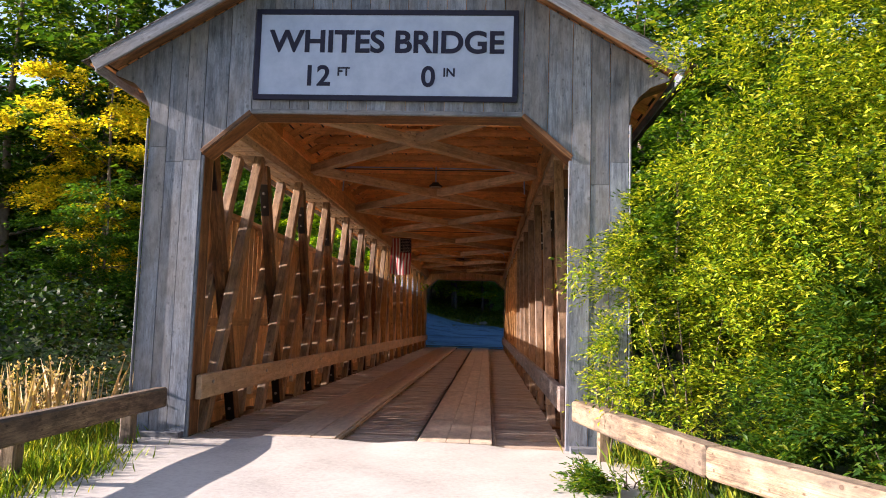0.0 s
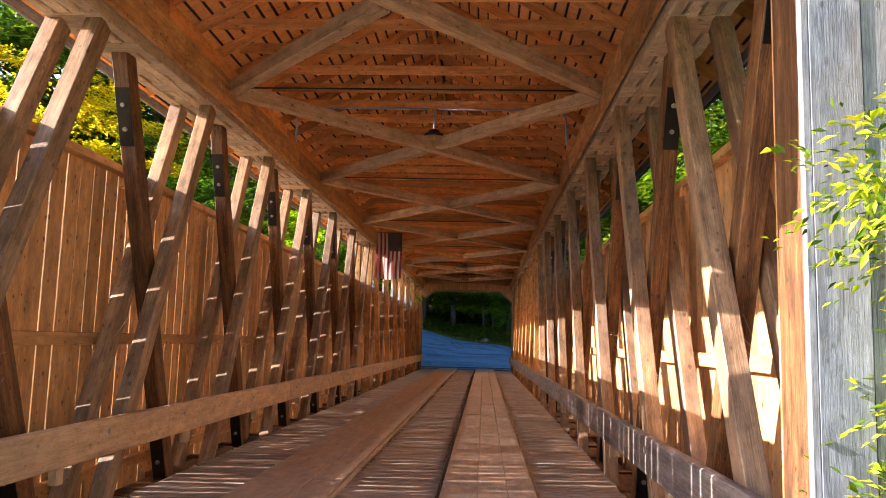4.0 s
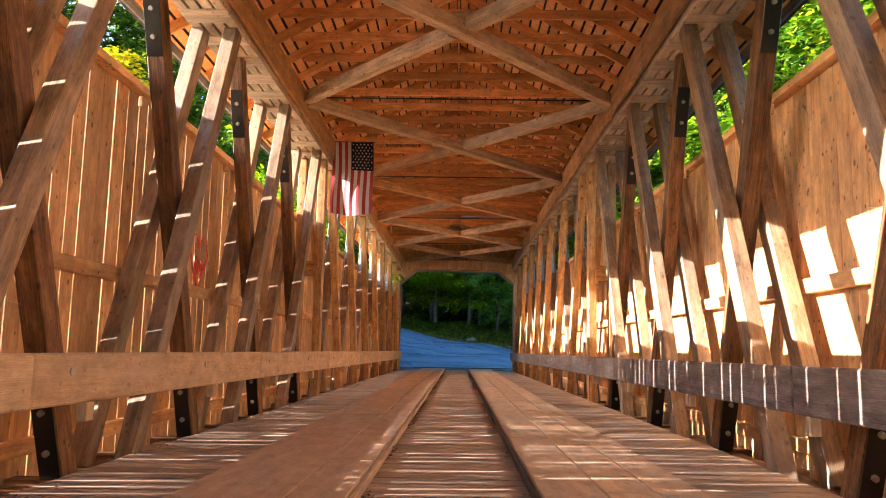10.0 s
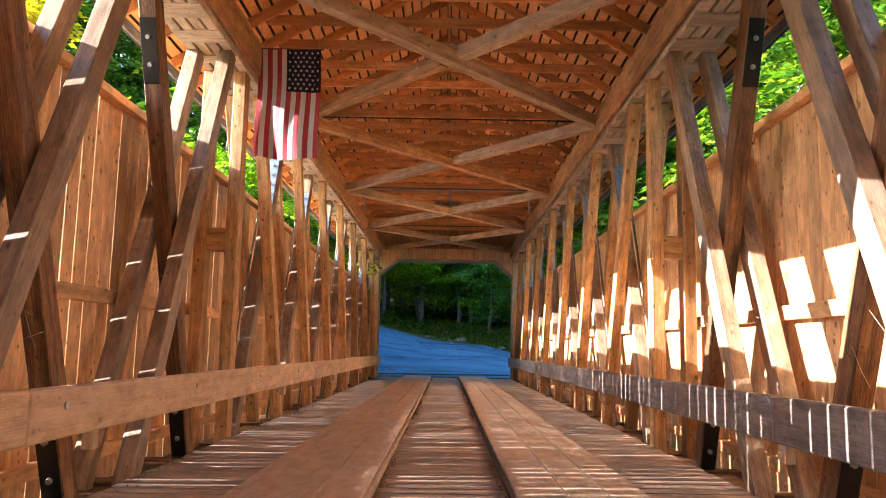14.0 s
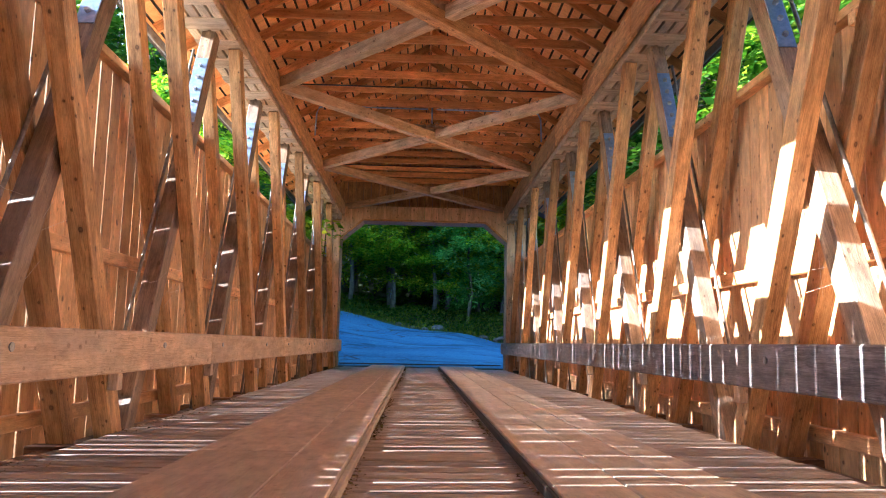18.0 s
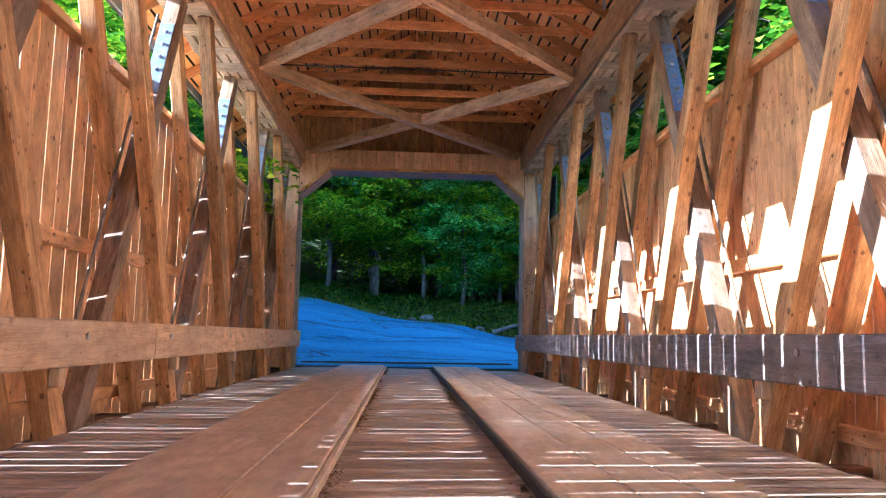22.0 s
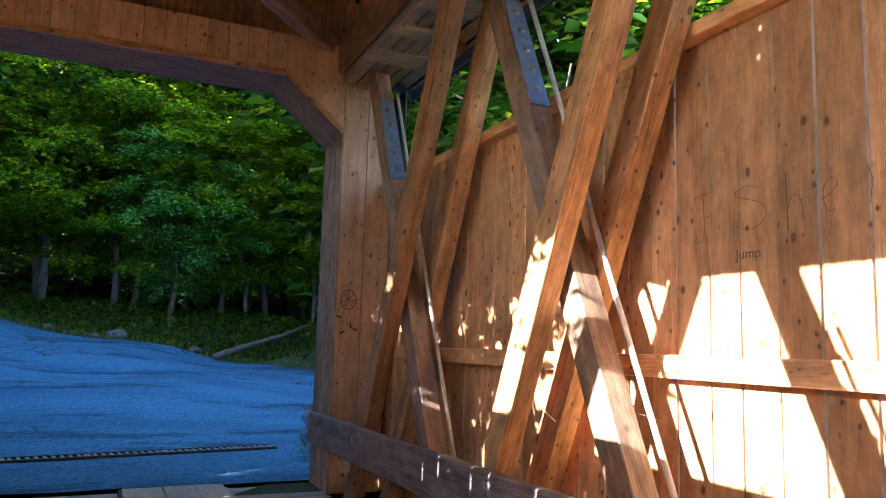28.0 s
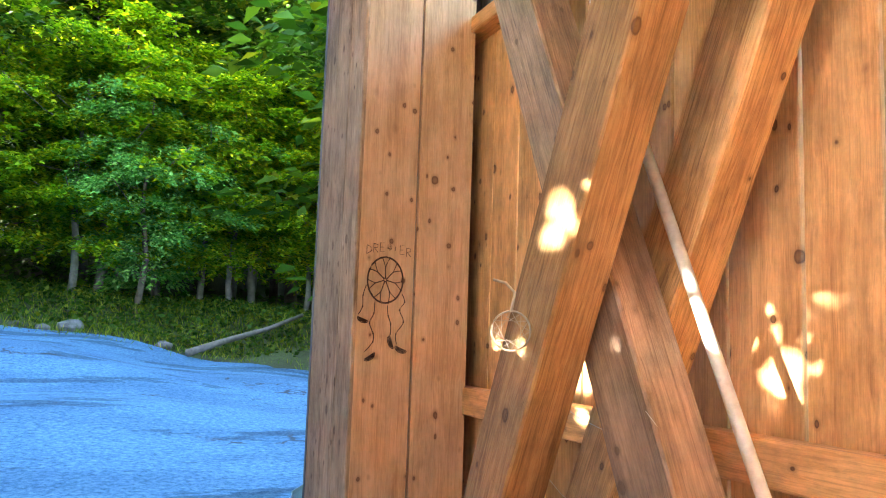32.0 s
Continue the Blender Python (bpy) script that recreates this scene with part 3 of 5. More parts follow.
    cuts = [0.1, 5.2, 11.3, 17.4, 23.4, 29.5, 35.6, 41.7, 45.7]
    for a, b in zip(cuts, cuts[1:]):
        beam("chord_face", (side * 2.84, a + 0.008, 5.44 + camber(a) * 0.7), (side * 2.84, b - 0.008, 5.44 + camber(b) * 0.7), 0.06, 0.46, TIMBER, t)
        beam("wall_plate", (side * 3.25, a + 0.008, 6.12), (side * 3.25, b - 0.008, 6.12), 0.30, 0.24, ROOFWOOD, t)
        beam("lower_chord", (side * 3.2, a, -0.36), (side * 3.2, b, -0.36), 0.55, 0.45, BROWN, t)
    for i in range(31):
        y = 0.6 + 1.5 * i
        beam("strut", (side * 3.25, y, 5.38), (side * 3.25, y, 6.01), 0.12, 0.14, ROOFWOOD, t, (0, 1, 0))
    return t


for s, w in SIDES:
    truss(s, w)

# ---- timber guard rails inside ----
for s, w in SIDES:
    g = thing("guard_rail", "long brown timber guard rail bolted to the truss" if s < 0 else "long timber guard rail in a shade-darkened colour, striped with sunlight", "guard rail", (s * 2.86, 0, 0), group="guard rails in the bridge")
    cuts = [0.25, 5.4, 11.5, 17.6, 23.7, 29.2, 34.6, 38.6, 41.2, 46.3] if s < 0 else [0.25, 6.5, 12.6, 18.8, 25.0, 31.2, 37.8, 46.3]
    for a, b in zip(cuts, cuts[1:]):
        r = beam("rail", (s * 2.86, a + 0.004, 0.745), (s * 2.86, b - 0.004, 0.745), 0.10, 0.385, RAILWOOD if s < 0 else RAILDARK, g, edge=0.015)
        for q in np.arange(a + 0.5, b - 0.2, 3.07):
            bolt_at(r, s * 2.812, float(q), 0.80, -s)
    for y in CROSS_A + CROSS_B:
        beam("rail_block", (s * 2.86, y + 0.9, 0.40), (s * 2.86, y + 0.9, 0.552), 0.09, 0.12, RAILWOOD, g, (0, 1, 0))

# ---- side walls: upright boards outside the trusses ----
def side_wall(side, word, seed):
    rng = random.Random(seed)
    up = 0.06 if side < 0 else 0.0
    w = thing("wall_" + word, "side wall of upright pine boards with light between them", "wall", (side * WALL_X, 0, 0), "structure")
    y = 0.06
    while y < 46.2:
        wid = rng.choice((0.235, 0.265, 0.285, 0.30)) - (0.004 if side < 0 else 0.0)
        gap = rng.choice((0.006, 0.012, 0.017, 0.021, 0.026)) if side < 0 else rng.choice((0.008, 0.011, 0.014, 0.018))
        x = side * (WALL_X + 0.018 + rng.uniform(0, 0.004))
        warp = 0.003 if side < 0 else 0.002
        beam("board", (x, y + wid / 2 + rng.uniform(-warp, warp), -0.75 + rng.uniform(0, 0.03)), (x, y + wid / 2 + rng.uniform(-warp, warp), WALL_TOP - 0.02 + up), 0.03, wid, BOARD, w, (0, 1, 0), edge=0.004)
        y += wid + gap
    for a, b in ((0.06, 11.5), (11.5, 23.2), (23.2, 34.8), (34.8, 46.3)):
        for z, h in ((1.72 + 0.7 * up, 0.15), (0.12, 0.14)):
            beam("nailer", (side * (WALL_X - 0.05), a + 0.01, z), (side * (WALL_X - 0.05), b - 0.01, z), 0.10, h, BOARD, w)
        beam("top_rail", (side * (WALL_X - 0.03), a + 0.01, WALL_TOP + 0.03 + up), (side * (WALL_X - 0.03), b - 0.01, WALL_TOP + 0.03 + up), 0.17, 0.10, BOARD, w)
    for yb in CROSS_A + CROSS_B:
        beam("stand_off", (side * 3.53, yb, WALL_TOP - 0.10), (side * (WALL_X - 0.10), yb, WALL_TOP - 0.10), 0.12, 0.12, BOARD, w)
    return w


for (s, w), seed in zip(SIDES, (3, 8)):
    side_wall(s, w, seed)

# ---- roof: rafters, ties, webs, spaced sheathing, shingles ----
roof = thing("roof", "gabled roof of reddish rafters and spaced sheathing boards under shingles", "roof", (0, 23, RAFT), "structure")
rafter_y = [0.75 + 0.97 * i for i in range(47)]
for i, y in enumerate(rafter_y):
    for s in (-1, 1):
        beam("rafter", (s * 4.42, y, RAFT - PITCH * 4.42), (s * 0.02, y, RAFT - PITCH * 0.02), 0.05, 0.17, ROOFWOOD, roof)
    beam("tie", (-2.95, y + 0.05, 6.52), (2.95, y + 0.05, 6.52), 0.05, 0.165, ROOFWOOD, roof)
for a, b in zip([0.3, 5.6, 10.4, 15.3, 20.1, 25.0, 29.8, 34.7, 39.5], [5.6, 10.4, 15.3, 20.1, 25.0, 29.8, 34.7, 39.5, 46.2]):
    beam("ridge_board", (0, a + 0.005, 8.06), (0, b - 0.005, 8.06), 0.045, 0.22, ROOFWOOD, roof)
verts, faces = [], []
slope = math.hypot(1, PITCH)
for s in (-1, 1):
    d = 0.0
    while d < 5.2:
        for a, b in ((-0.46, 15.1), (15.11, 30.9), (30.91, 47.4)):
            base = len(verts)
            for dd in (d, d + 0.158):
                x = s * dd / slope
                for lift in (0.095, 0.120):
                    for y in (a, b):
                        verts.append((x + s * lift * 0.5, y, RAFT - PITCH * abs(x) + lift * 0.86))
            faces += [tuple(base + i for i in f) for f in ((0, 1, 5, 4), (2, 6, 7, 3), (0, 2, 3, 1), (4, 5, 7, 6), (0, 4, 6, 2), (1, 3, 7, 5))]
        d += 0.205
tagged(put("sheathing", raw("sheathing", verts, faces), SHEATH, roof), kind="stuff")
verts, faces = [], []
for s in (-1, 1):
    for c in range(27):
        d0, d1 = c * 0.197, c * 0.197 + 0.24
        for a in np.arange(-0.53, 47.4, 1.2):
            base = len(verts)
            for dd, lift in ((d0, 0.175), (d1, 0.197)):
                x = s * dd / slope
                for y in (a, a + 1.19):
                    verts.append((x + s * lift * 0.5, y, RAFT - PITCH * abs(x) + lift * 0.86))
                    verts.append((x + s * (lift - 0.02) * 0.5, y, RAFT - PITCH * abs(x) + (lift - 0.02) * 0.86))
            faces += [tuple(base + i for i in f) for f in ((0, 2, 6, 4), (1, 5, 7, 3), (4, 6, 7, 5), (0, 4, 5, 1), (2, 3, 7, 6), (0, 1, 3, 2))]
tagged(put("shingles", raw("shingles", verts, faces), SHINGLE, roof), kind="stuff")
for a, b in zip(np.arange(-0.53, 47.0, 2.4), np.arange(1.87, 49.0, 2.4)):
    for s in (-1, 1):
        beam("ridge_cap", (s * 0.07, float(a), RAFT + 0.135), (s * 0.07, min(float(b), 47.4) - 0.01, RAFT + 0.135), 0.22, 0.02, SHINGLE, roof, (s * 0.5, 0, 1))
for y in (-0.50, 47.42):
    for s in (-1, 1):
        beam("rake_board", (s * 4.56, y, RAFT - PITCH * 4.56 + 0.085), (0, y, RAFT + 0.085), 0.05, 0.24, GREY, roof)
        for d in (0.0, 0.22):
            if y < 0:
                beam("soffit_board", (s * 4.42, y + 0.135 + d, RAFT - PITCH * 4.42 + 0.075), (s * 0.02, y + 0.135 + d, RAFT - PITCH * 0.02 + 0.075), 0.214, 0.022, BROWN, roof)
for s in (-1, 1):
    beam("fascia", (s * 4.52, -0.47, RAFT - PITCH * 4.52 + 0.02), (s * 4.52, 47.4, RAFT - PITCH * 4.52 + 0.02), 0.04, 0.16, GREY, roof)

# ---- flat cross bracing under the ties ----
for k in range(7):
    c = 3.75 + 6.50 * k
    b = thing("cross_bracing", "crossed roof braces of squared timber bolted at the middle", "cross bracing", (0.07, c, 5.6), group="cross bracings under the roof")
    z = 5.62
    beam("long_brace", (-2.80, c - 3.2, z), (2.84, c + 3.2, z), 0.19, 0.21, XBRACE if k != 4 else TIMBER, b)
    beam("half_brace", (2.84, c - 3.2, z), (0.20, c - 0.14, z), 0.19, 0.20, XBRACE, b)
    beam("half_brace", (-0.06, c + 0.14, z), (-2.80, c + 3.2, z), 0.19, 0.20, XBRACE if k != 3 else TIMBER, b)
    beam("splice_block", (0.07, c - 0.24, z + 0.12), (0.07, c + 0.24, z + 0.12), 0.30, 0.05, XBRACE, b)
    tube("tie_rod", [(-2.82, c - 3.2, z + 0.05), (2.84, c - 3.2, z + 0.05)], 0.014, BLACKSTEEL, b)

# ---- floor: cross planks and two raised runners ----
floor = thing("floor", "worn brown plank deck with two raised wheel runners", "floor", (0, 23, 0), "structure")
rng = random.Random(5)
y = 0.0
while y < 46.3:
    w = 0.245
    beam("plank", (-2.93 + rng.uniform(-0.02, 0.02), y + w / 2, -0.045 - rng.uniform(0, 0.006)), (2.94 + rng.uniform(-0.02, 0.02), y + w / 2, -0.045 - rng.uniform(0, 0.006)), w - rng.choice((0.010, 0.013, 0.018)), 0.09, DECK, floor)
    y += 0.25
for x0 in (-2.4, -1.44, -0.48, 0.48, 1.44, 2.4):
    beam("subfloor_board", (x0, 0.05, -0.105), (x0, 46.3, -0.105), 0.958, 0.018, BROWN, floor)
for edges, long in (((-1.72, -0.98, -0.60), 7.4), ((0.66, 1.10, 1.46, 1.80), 6.1)):
    for c, (xa, xb) in enumerate(zip(edges, edges[1:])):
        wid, x = xb - xa, (xa + xb) / 2
        cuts = [0.02] + [2.6 + (c * 2.9) % long + long * i for i in range(8) if 2.6 + (c * 2.9) % long + long * i < 44.6] + [46.35]
        for a, b in zip(cuts, cuts[1:]):
            beam("runner_plank", (x, a + 0.004, 0.040 + rng.uniform(-0.003, 0.003)), (x, b - 0.004, 0.040 + rng.uniform(-0.003, 0.003)), wid - 0.004, 0.078, RUNNER, floor)
# Dark strip stands for the shadow along the east runner's edge.
beam("edge_strip", (0.635, 0.05, 0.036), (0.635, 46.3, 0.036), 0.035, 0.070, IRON, floor, label="dark strip that stands for the shadowed runner edge")
beam("edge_strip", (1.835, 0.05, 0.02), (1.835, 46.3, 0.02), 0.05, 0.045, DECK, floor)
beam("edge_strip", (-0.575, 0.05, 0.03), (-0.575, 46.3, 0.03), 0.045, 0.06, RUNNER, floor)
for i in range(31):
    yb = 0.7 + 1.5 * i
    beam("floor_beam", (-3.6, yb, -0.22), (3.6, yb, -0.22), 0.20, 0.24, BROWN, floor)

# ---- portals ----
def edge_z(x):
    """The top of the opening over x."""
    a = abs(x)
    return TOP_Z if a <= CHAMFER else TOP_Z - (a - CHAMFER) * (TOP_Z - LOW_Z) / (HALF - CHAMFER) if a < HALF else 0.0


def gable_z(x):
    return RAFT - PITCH * abs(x) + 0.05


def boarding(parent, y0, y1, xs, z_low, z_high, mat, seed, split=0.0, gap=0.010):
    """Upright boards between two lines over x, each one a piece of its own."""
    rng = random.Random(seed)
    for a, b in zip(xs, xs[1:]):
        a2, b2 = a + gap / 2, b - gap / 2
        lo, hi = (z_low(a2), z_low(b2)), (z_high(a2), z_high(b2))
        dy = rng.uniform(-0.007, 0.007)
        if split and min(hi) - max(lo) > 3.5 and rng.random() < split:
            zc = rng.uniform(3.9, 4.6)
            prism("board", [(a2, lo[0]), (b2, lo[1]), (b2, zc - 0.003), (a2, zc - 0.003)], y0 + dy, y1 + dy, mat, parent)
            prism("board", [(a2, zc + 0.003), (b2, zc + 0.003), (b2, hi[1]), (a2, hi[0])], y0 + dy, y1 + dy, mat, parent)
        else:
            prism("board", [(a2, lo[0]), (b2, lo[1]), (b2, hi[1]), (a2, hi[0])], y0 + dy, y1 + dy, mat, parent)


def steps(a, b, n):
    return [a + (b - a) * i / n for i in range(n + 1)]


def lining(parent, y0, y1, mat, trim):
    """Boards round the inside of an opening, as deep as from y0 to y1."""
    ym, d = (y0 + y1) / 2, y1 - y0
    for s in (-1, 1):
        beam("jamb", (s * (HALF + 0.015), ym, 0.0), (s * (HALF + 0.015), ym, LOW_Z), 0.03, d, mat, parent, (0, 1, 0))
        beam("chamfer", (s * (HALF + 0.012), ym, LOW_Z), (s * (CHAMFER - 0.004), ym, TOP_Z + 0.012), d, 0.03, mat, parent)
        beam("edge_trim", (s * (HALF - 0.02), y0 - 0.02, 0.0), (s * (HALF - 0.02), y0 - 0.02, LOW_Z - 0.02), 0.05, 0.05, trim, parent, (0, 1, 0))
    beam("soffit", (-CHAMFER, ym, TOP_Z + 0.015), (CHAMFER, ym, TOP_Z + 0.015), d, 0.03, mat, parent)


entrance = thing("portal_entrance", "weathered grey board gable front, tinted shade-blue, with a chamfered opening", "portal", (0, 0, 0), "structure")
left = steps(-3.80, -HALF, 3)
mid = [-HALF, -2.55, -CHAMFER] + steps(-CHAMFER, CHAMFER, 14)[1:] + [2.55, HALF]
right = steps(HALF, 3.80, 3)
low = lambda x: edge_z(x) if abs(x) < HALF - 0.001 else 0.02
boarding(entrance, -0.03, 0.0, left, lambda x: 0.02, lambda x: gable_z(x), GREY, 11, 0.6)
boarding(entrance, -0.03, 0.0, mid, lambda x: edge_z(max(-HALF + 0.002, min(HALF - 0.002, x))), lambda x: gable_z(x), GREY, 12)
boarding(entrance, -0.03, 0.0, right, lambda x: 0.02, lambda x: gable_z(x), GREY, 13, 0.8)
flare = [(3.80, 5.0), (3.84, 5.25), (3.95, 5.45), (4.12, 5.60), (4.42, 5.72), (4.42, 5.76), (3.80, gable_z(3.80))]
for s in (-1, 1):
    prism("flared_board", [(s * x, z) for x, z in flare], -0.032, 0.0, GREY, entrance)
    # boarded return of the front, and the flared soffit along it
    for i in range(3):
        ya = 0.02 + 0.27 * i
        beam("return_board", (s * 3.79, ya + 0.13, 0.02), (s * 3.79, ya + 0.13, 5.2), 0.03, 0.262, GREY, entrance, (0, 1, 0))
    pts = [(3.80, 5.0), (3.84, 5.25), (3.95, 5.45), (4.12, 5.60), (4.42, 5.72)]
    for (xa, za), (xb, zb) in zip(pts, pts[1:]):
        ox, oz = (xb - xa) * 0.06, (zb - za) * 0.06
        beam("soffit_slat", (s * (xa - ox), 0.26, za - oz), (s * (xb + ox), 0.26, zb + oz), 0.50, 0.03, BROWN, entrance)
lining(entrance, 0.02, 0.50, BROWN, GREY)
boarding(entrance, 0.50, 0.53, [-3.62, -3.28, -HALF] + steps(-CHAMFER, CHAMFER, 12) + [HALF, 3.28, 3.62], lambda x: edge_z(x) if abs(x) < HALF else 0.0, lambda x: 5.62, BOARD, 14)
for s in (-1, 1):
    beam("sill_block", (s * 2.95, -0.12, 0.05), (s * 3.9, -0.12, 0.05), 0.22, 0.10, GREY, entrance)
    beam("corner_board", (s * 3.82, -0.05, 0.02), (s * 3.82, -0.05, 5.0), 0.03, 0.05, GREY, entrance, (0, 1, 0))
for s in (-1, 1):
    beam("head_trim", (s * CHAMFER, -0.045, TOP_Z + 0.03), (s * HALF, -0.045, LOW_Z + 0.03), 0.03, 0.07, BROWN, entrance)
beam("head_trim", (-CHAMFER, -0.045, TOP_Z + 0.035), (CHAMFER, -0.045, TOP_Z + 0.035), 0.03, 0.07, GREY, entrance)

portal_exit = thing("portal_exit", "exit portal lined with upright knotty pine boards", "portal", (0, Y_IN, 0), "structure")
xs = [-3.60, -3.27, -2.945]
boarding(portal_exit, Y_IN, Y_IN + 0.03, xs, lambda x: 0.0, lambda x: 5.10, PORTALBOARD, 21)
boarding(portal_exit, Y_IN, Y_IN + 0.03, [2.945, 3.27, 3.60], lambda x: 0.0, lambda x: 5.10, PORTALBOARD, 22)
for s in (-1, 1):
    prism("board", [(s * HALF, LOW_Z), (s * HALF, 5.60), (s * 2.55, 5.62), (s * 2.55, edge_z(2.55))], Y_IN - 0.03, Y_IN, PORTALBOARD, portal_exit)
    prism("board", [(s * 2.545, edge_z(2.545)), (s * 2.545, 5.62), (s * CHAMFER, 5.64), (s * CHAMFER, TOP_Z)], Y_IN - 0.03, Y_IN, PORTALBOARD, portal_exit)
boarding(portal_exit, Y_IN - 0.03, Y_IN, steps(-CHAMFER, CHAMFER, 18), lambda x: TOP_Z, lambda x: 5.64, PORTALBOARD, 23)
beam("head_trim", (-CHAMFER, Y_IN - 0.05, TOP_Z + 0.03), (CHAMFER, Y_IN - 0.05, TOP_Z + 0.03), 0.04, 0.07, TIMBER, portal_exit)
for s in (-1, 1):
    beam("head_trim", (s * CHAMFER, Y_IN - 0.05, TOP_Z + 0.03), (s * HALF, Y_IN - 0.05, LOW_Z + 0.02), 0.04, 0.07, TIMBER, portal_exit)
    for k, yy in enumerate((Y_IN + 0.14, Y_IN + 0.41, Y_IN + 0.67)):
        beam("jamb", (s * (HALF + 0.015 + 0.003 * k), yy, 0.0), (s * (HALF + 0.015 + 0.003 * k), yy, LOW_Z), 0.03, 0.258, JAMB, portal_exit, (0, 1, 0))
    beam("chamfer", (s * (HALF + 0.012), Y_IN + 0.40, LOW_Z), (s * (CHAMFER - 0.004), Y_IN + 0.40, TOP_Z + 0.012), 0.78, 0.03, TIMBER, portal_exit)
beam("soffit", (-CHAMFER, Y_IN + 0.40, TOP_Z + 0.015), (CHAMFER, Y_IN + 0.40, TOP_Z + 0.015), 0.78, 0.03, TIMBER, portal_exit)
boarding(portal_exit, Y_OUT - 0.28, Y_OUT - 0.25, steps(-3.6, 3.6, 26), lambda x: 5.15, lambda x: gable_z(x), TIMBER, 24, 0, 0.012)
boarding(portal_exit, Y_OUT, Y_OUT + 0.03, steps(-3.80, -HALF, 3), lambda x: 0.02, lambda x: gable_z(x), GREY, 25)
boarding(portal_exit, Y_OUT, Y_OUT + 0.03, steps(HALF, 3.80, 3), lambda x: 0.02, lambda x: gable_z(x), GREY, 26)
boarding(portal_exit, Y_OUT, Y_OUT + 0.03, [-HALF] + steps(-CHAMFER, CHAMFER, 14) + [HALF], lambda x: edge_z(max(-HALF + 0.002, min(HALF - 0.002, x))), lambda x: gable_z(x), GREY, 27)
for s in (-1, 1):
    for i in range(3):
        ya = Y_IN + 0.02 + 0.265 * i
        beam("return_board", (s * 3.79, ya + 0.13, 0.02), (s * 3.79, ya + 0.13, 5.2), 0.03, 0.258, GREY, portal_exit, (0, 1, 0))


# ---- writing ----
def letters(name, text, x, y, z, height, mat, parent, turn=(90, 0, 0), squeeze=1.0, bold=0.0, deep=0.004):
    c = bpy.data.curves.new(name, "FONT")
    c.body, c.align_x, c.align_y, c.extrude, c.offset = text, "CENTER", "CENTER", deep, bold
    c.size = height / 0.72
    o = new(name, c)
    me = bpy.data.meshes.new_from_object(o.evaluated_get(bpy.context.evaluated_depsgraph_get()))
    bpy.data.objects.remove(o)
    ob = put(name, me, mat, parent, pose(x, y, z, *turn) @ Matrix.Diagonal((squeeze, 1, 1, 1)))
    return ob


sign = thing("bridge_sign", "white name board, tinted shade-blue, with black frame and letters over the entrance", "sign", (0, -0.05, 5.3))
put("sign_board", box(4.12, 0.03, 1.36, SHADEDWHITE, 0.004), None, sign, Matrix.Translation((-0.03, -0.060, 6.07)))
for a, b in (((-2.13, 5.37), (2.07, 5.37)), ((-2.13, 6.77), (2.07, 6.77))):
    beam("frame_bar", (a[0], -0.072, a[1]), (b[0], -0.072, b[1]), 0.05, 0.085, SIGNBLACK, sign, label="black painted frame bar")
for x in (-2.09, 2.03):
    beam("frame_bar", (x, -0.072, 5.41), (x, -0.072, 6.73), 0.05, 0.085, SIGNBLACK, sign, (1, 0, 0), label="black painted frame bar")
letters("letters", "WHITES BRIDGE", -0.02, -0.080, 6.27, 0.36, SIGNBLACK, sign, squeeze=1.03, bold=0.013)
letters("letters", "12", -1.12, -0.080, 5.71, 0.33, SIGNBLACK, sign, bold=0.010)
letters("letters", "FT", -0.69, -0.080, 5.79, 0.14, SIGNBLACK, sign, bold=0.004)
letters("letters", "0", 0.66, -0.080, 5.71, 0.33, SIGNBLACK, sign, bold=0.010)
letters("letters", "IN", 0.99, -0.080, 5.79, 0.14, SIGNBLACK, sign, bold=0.004)

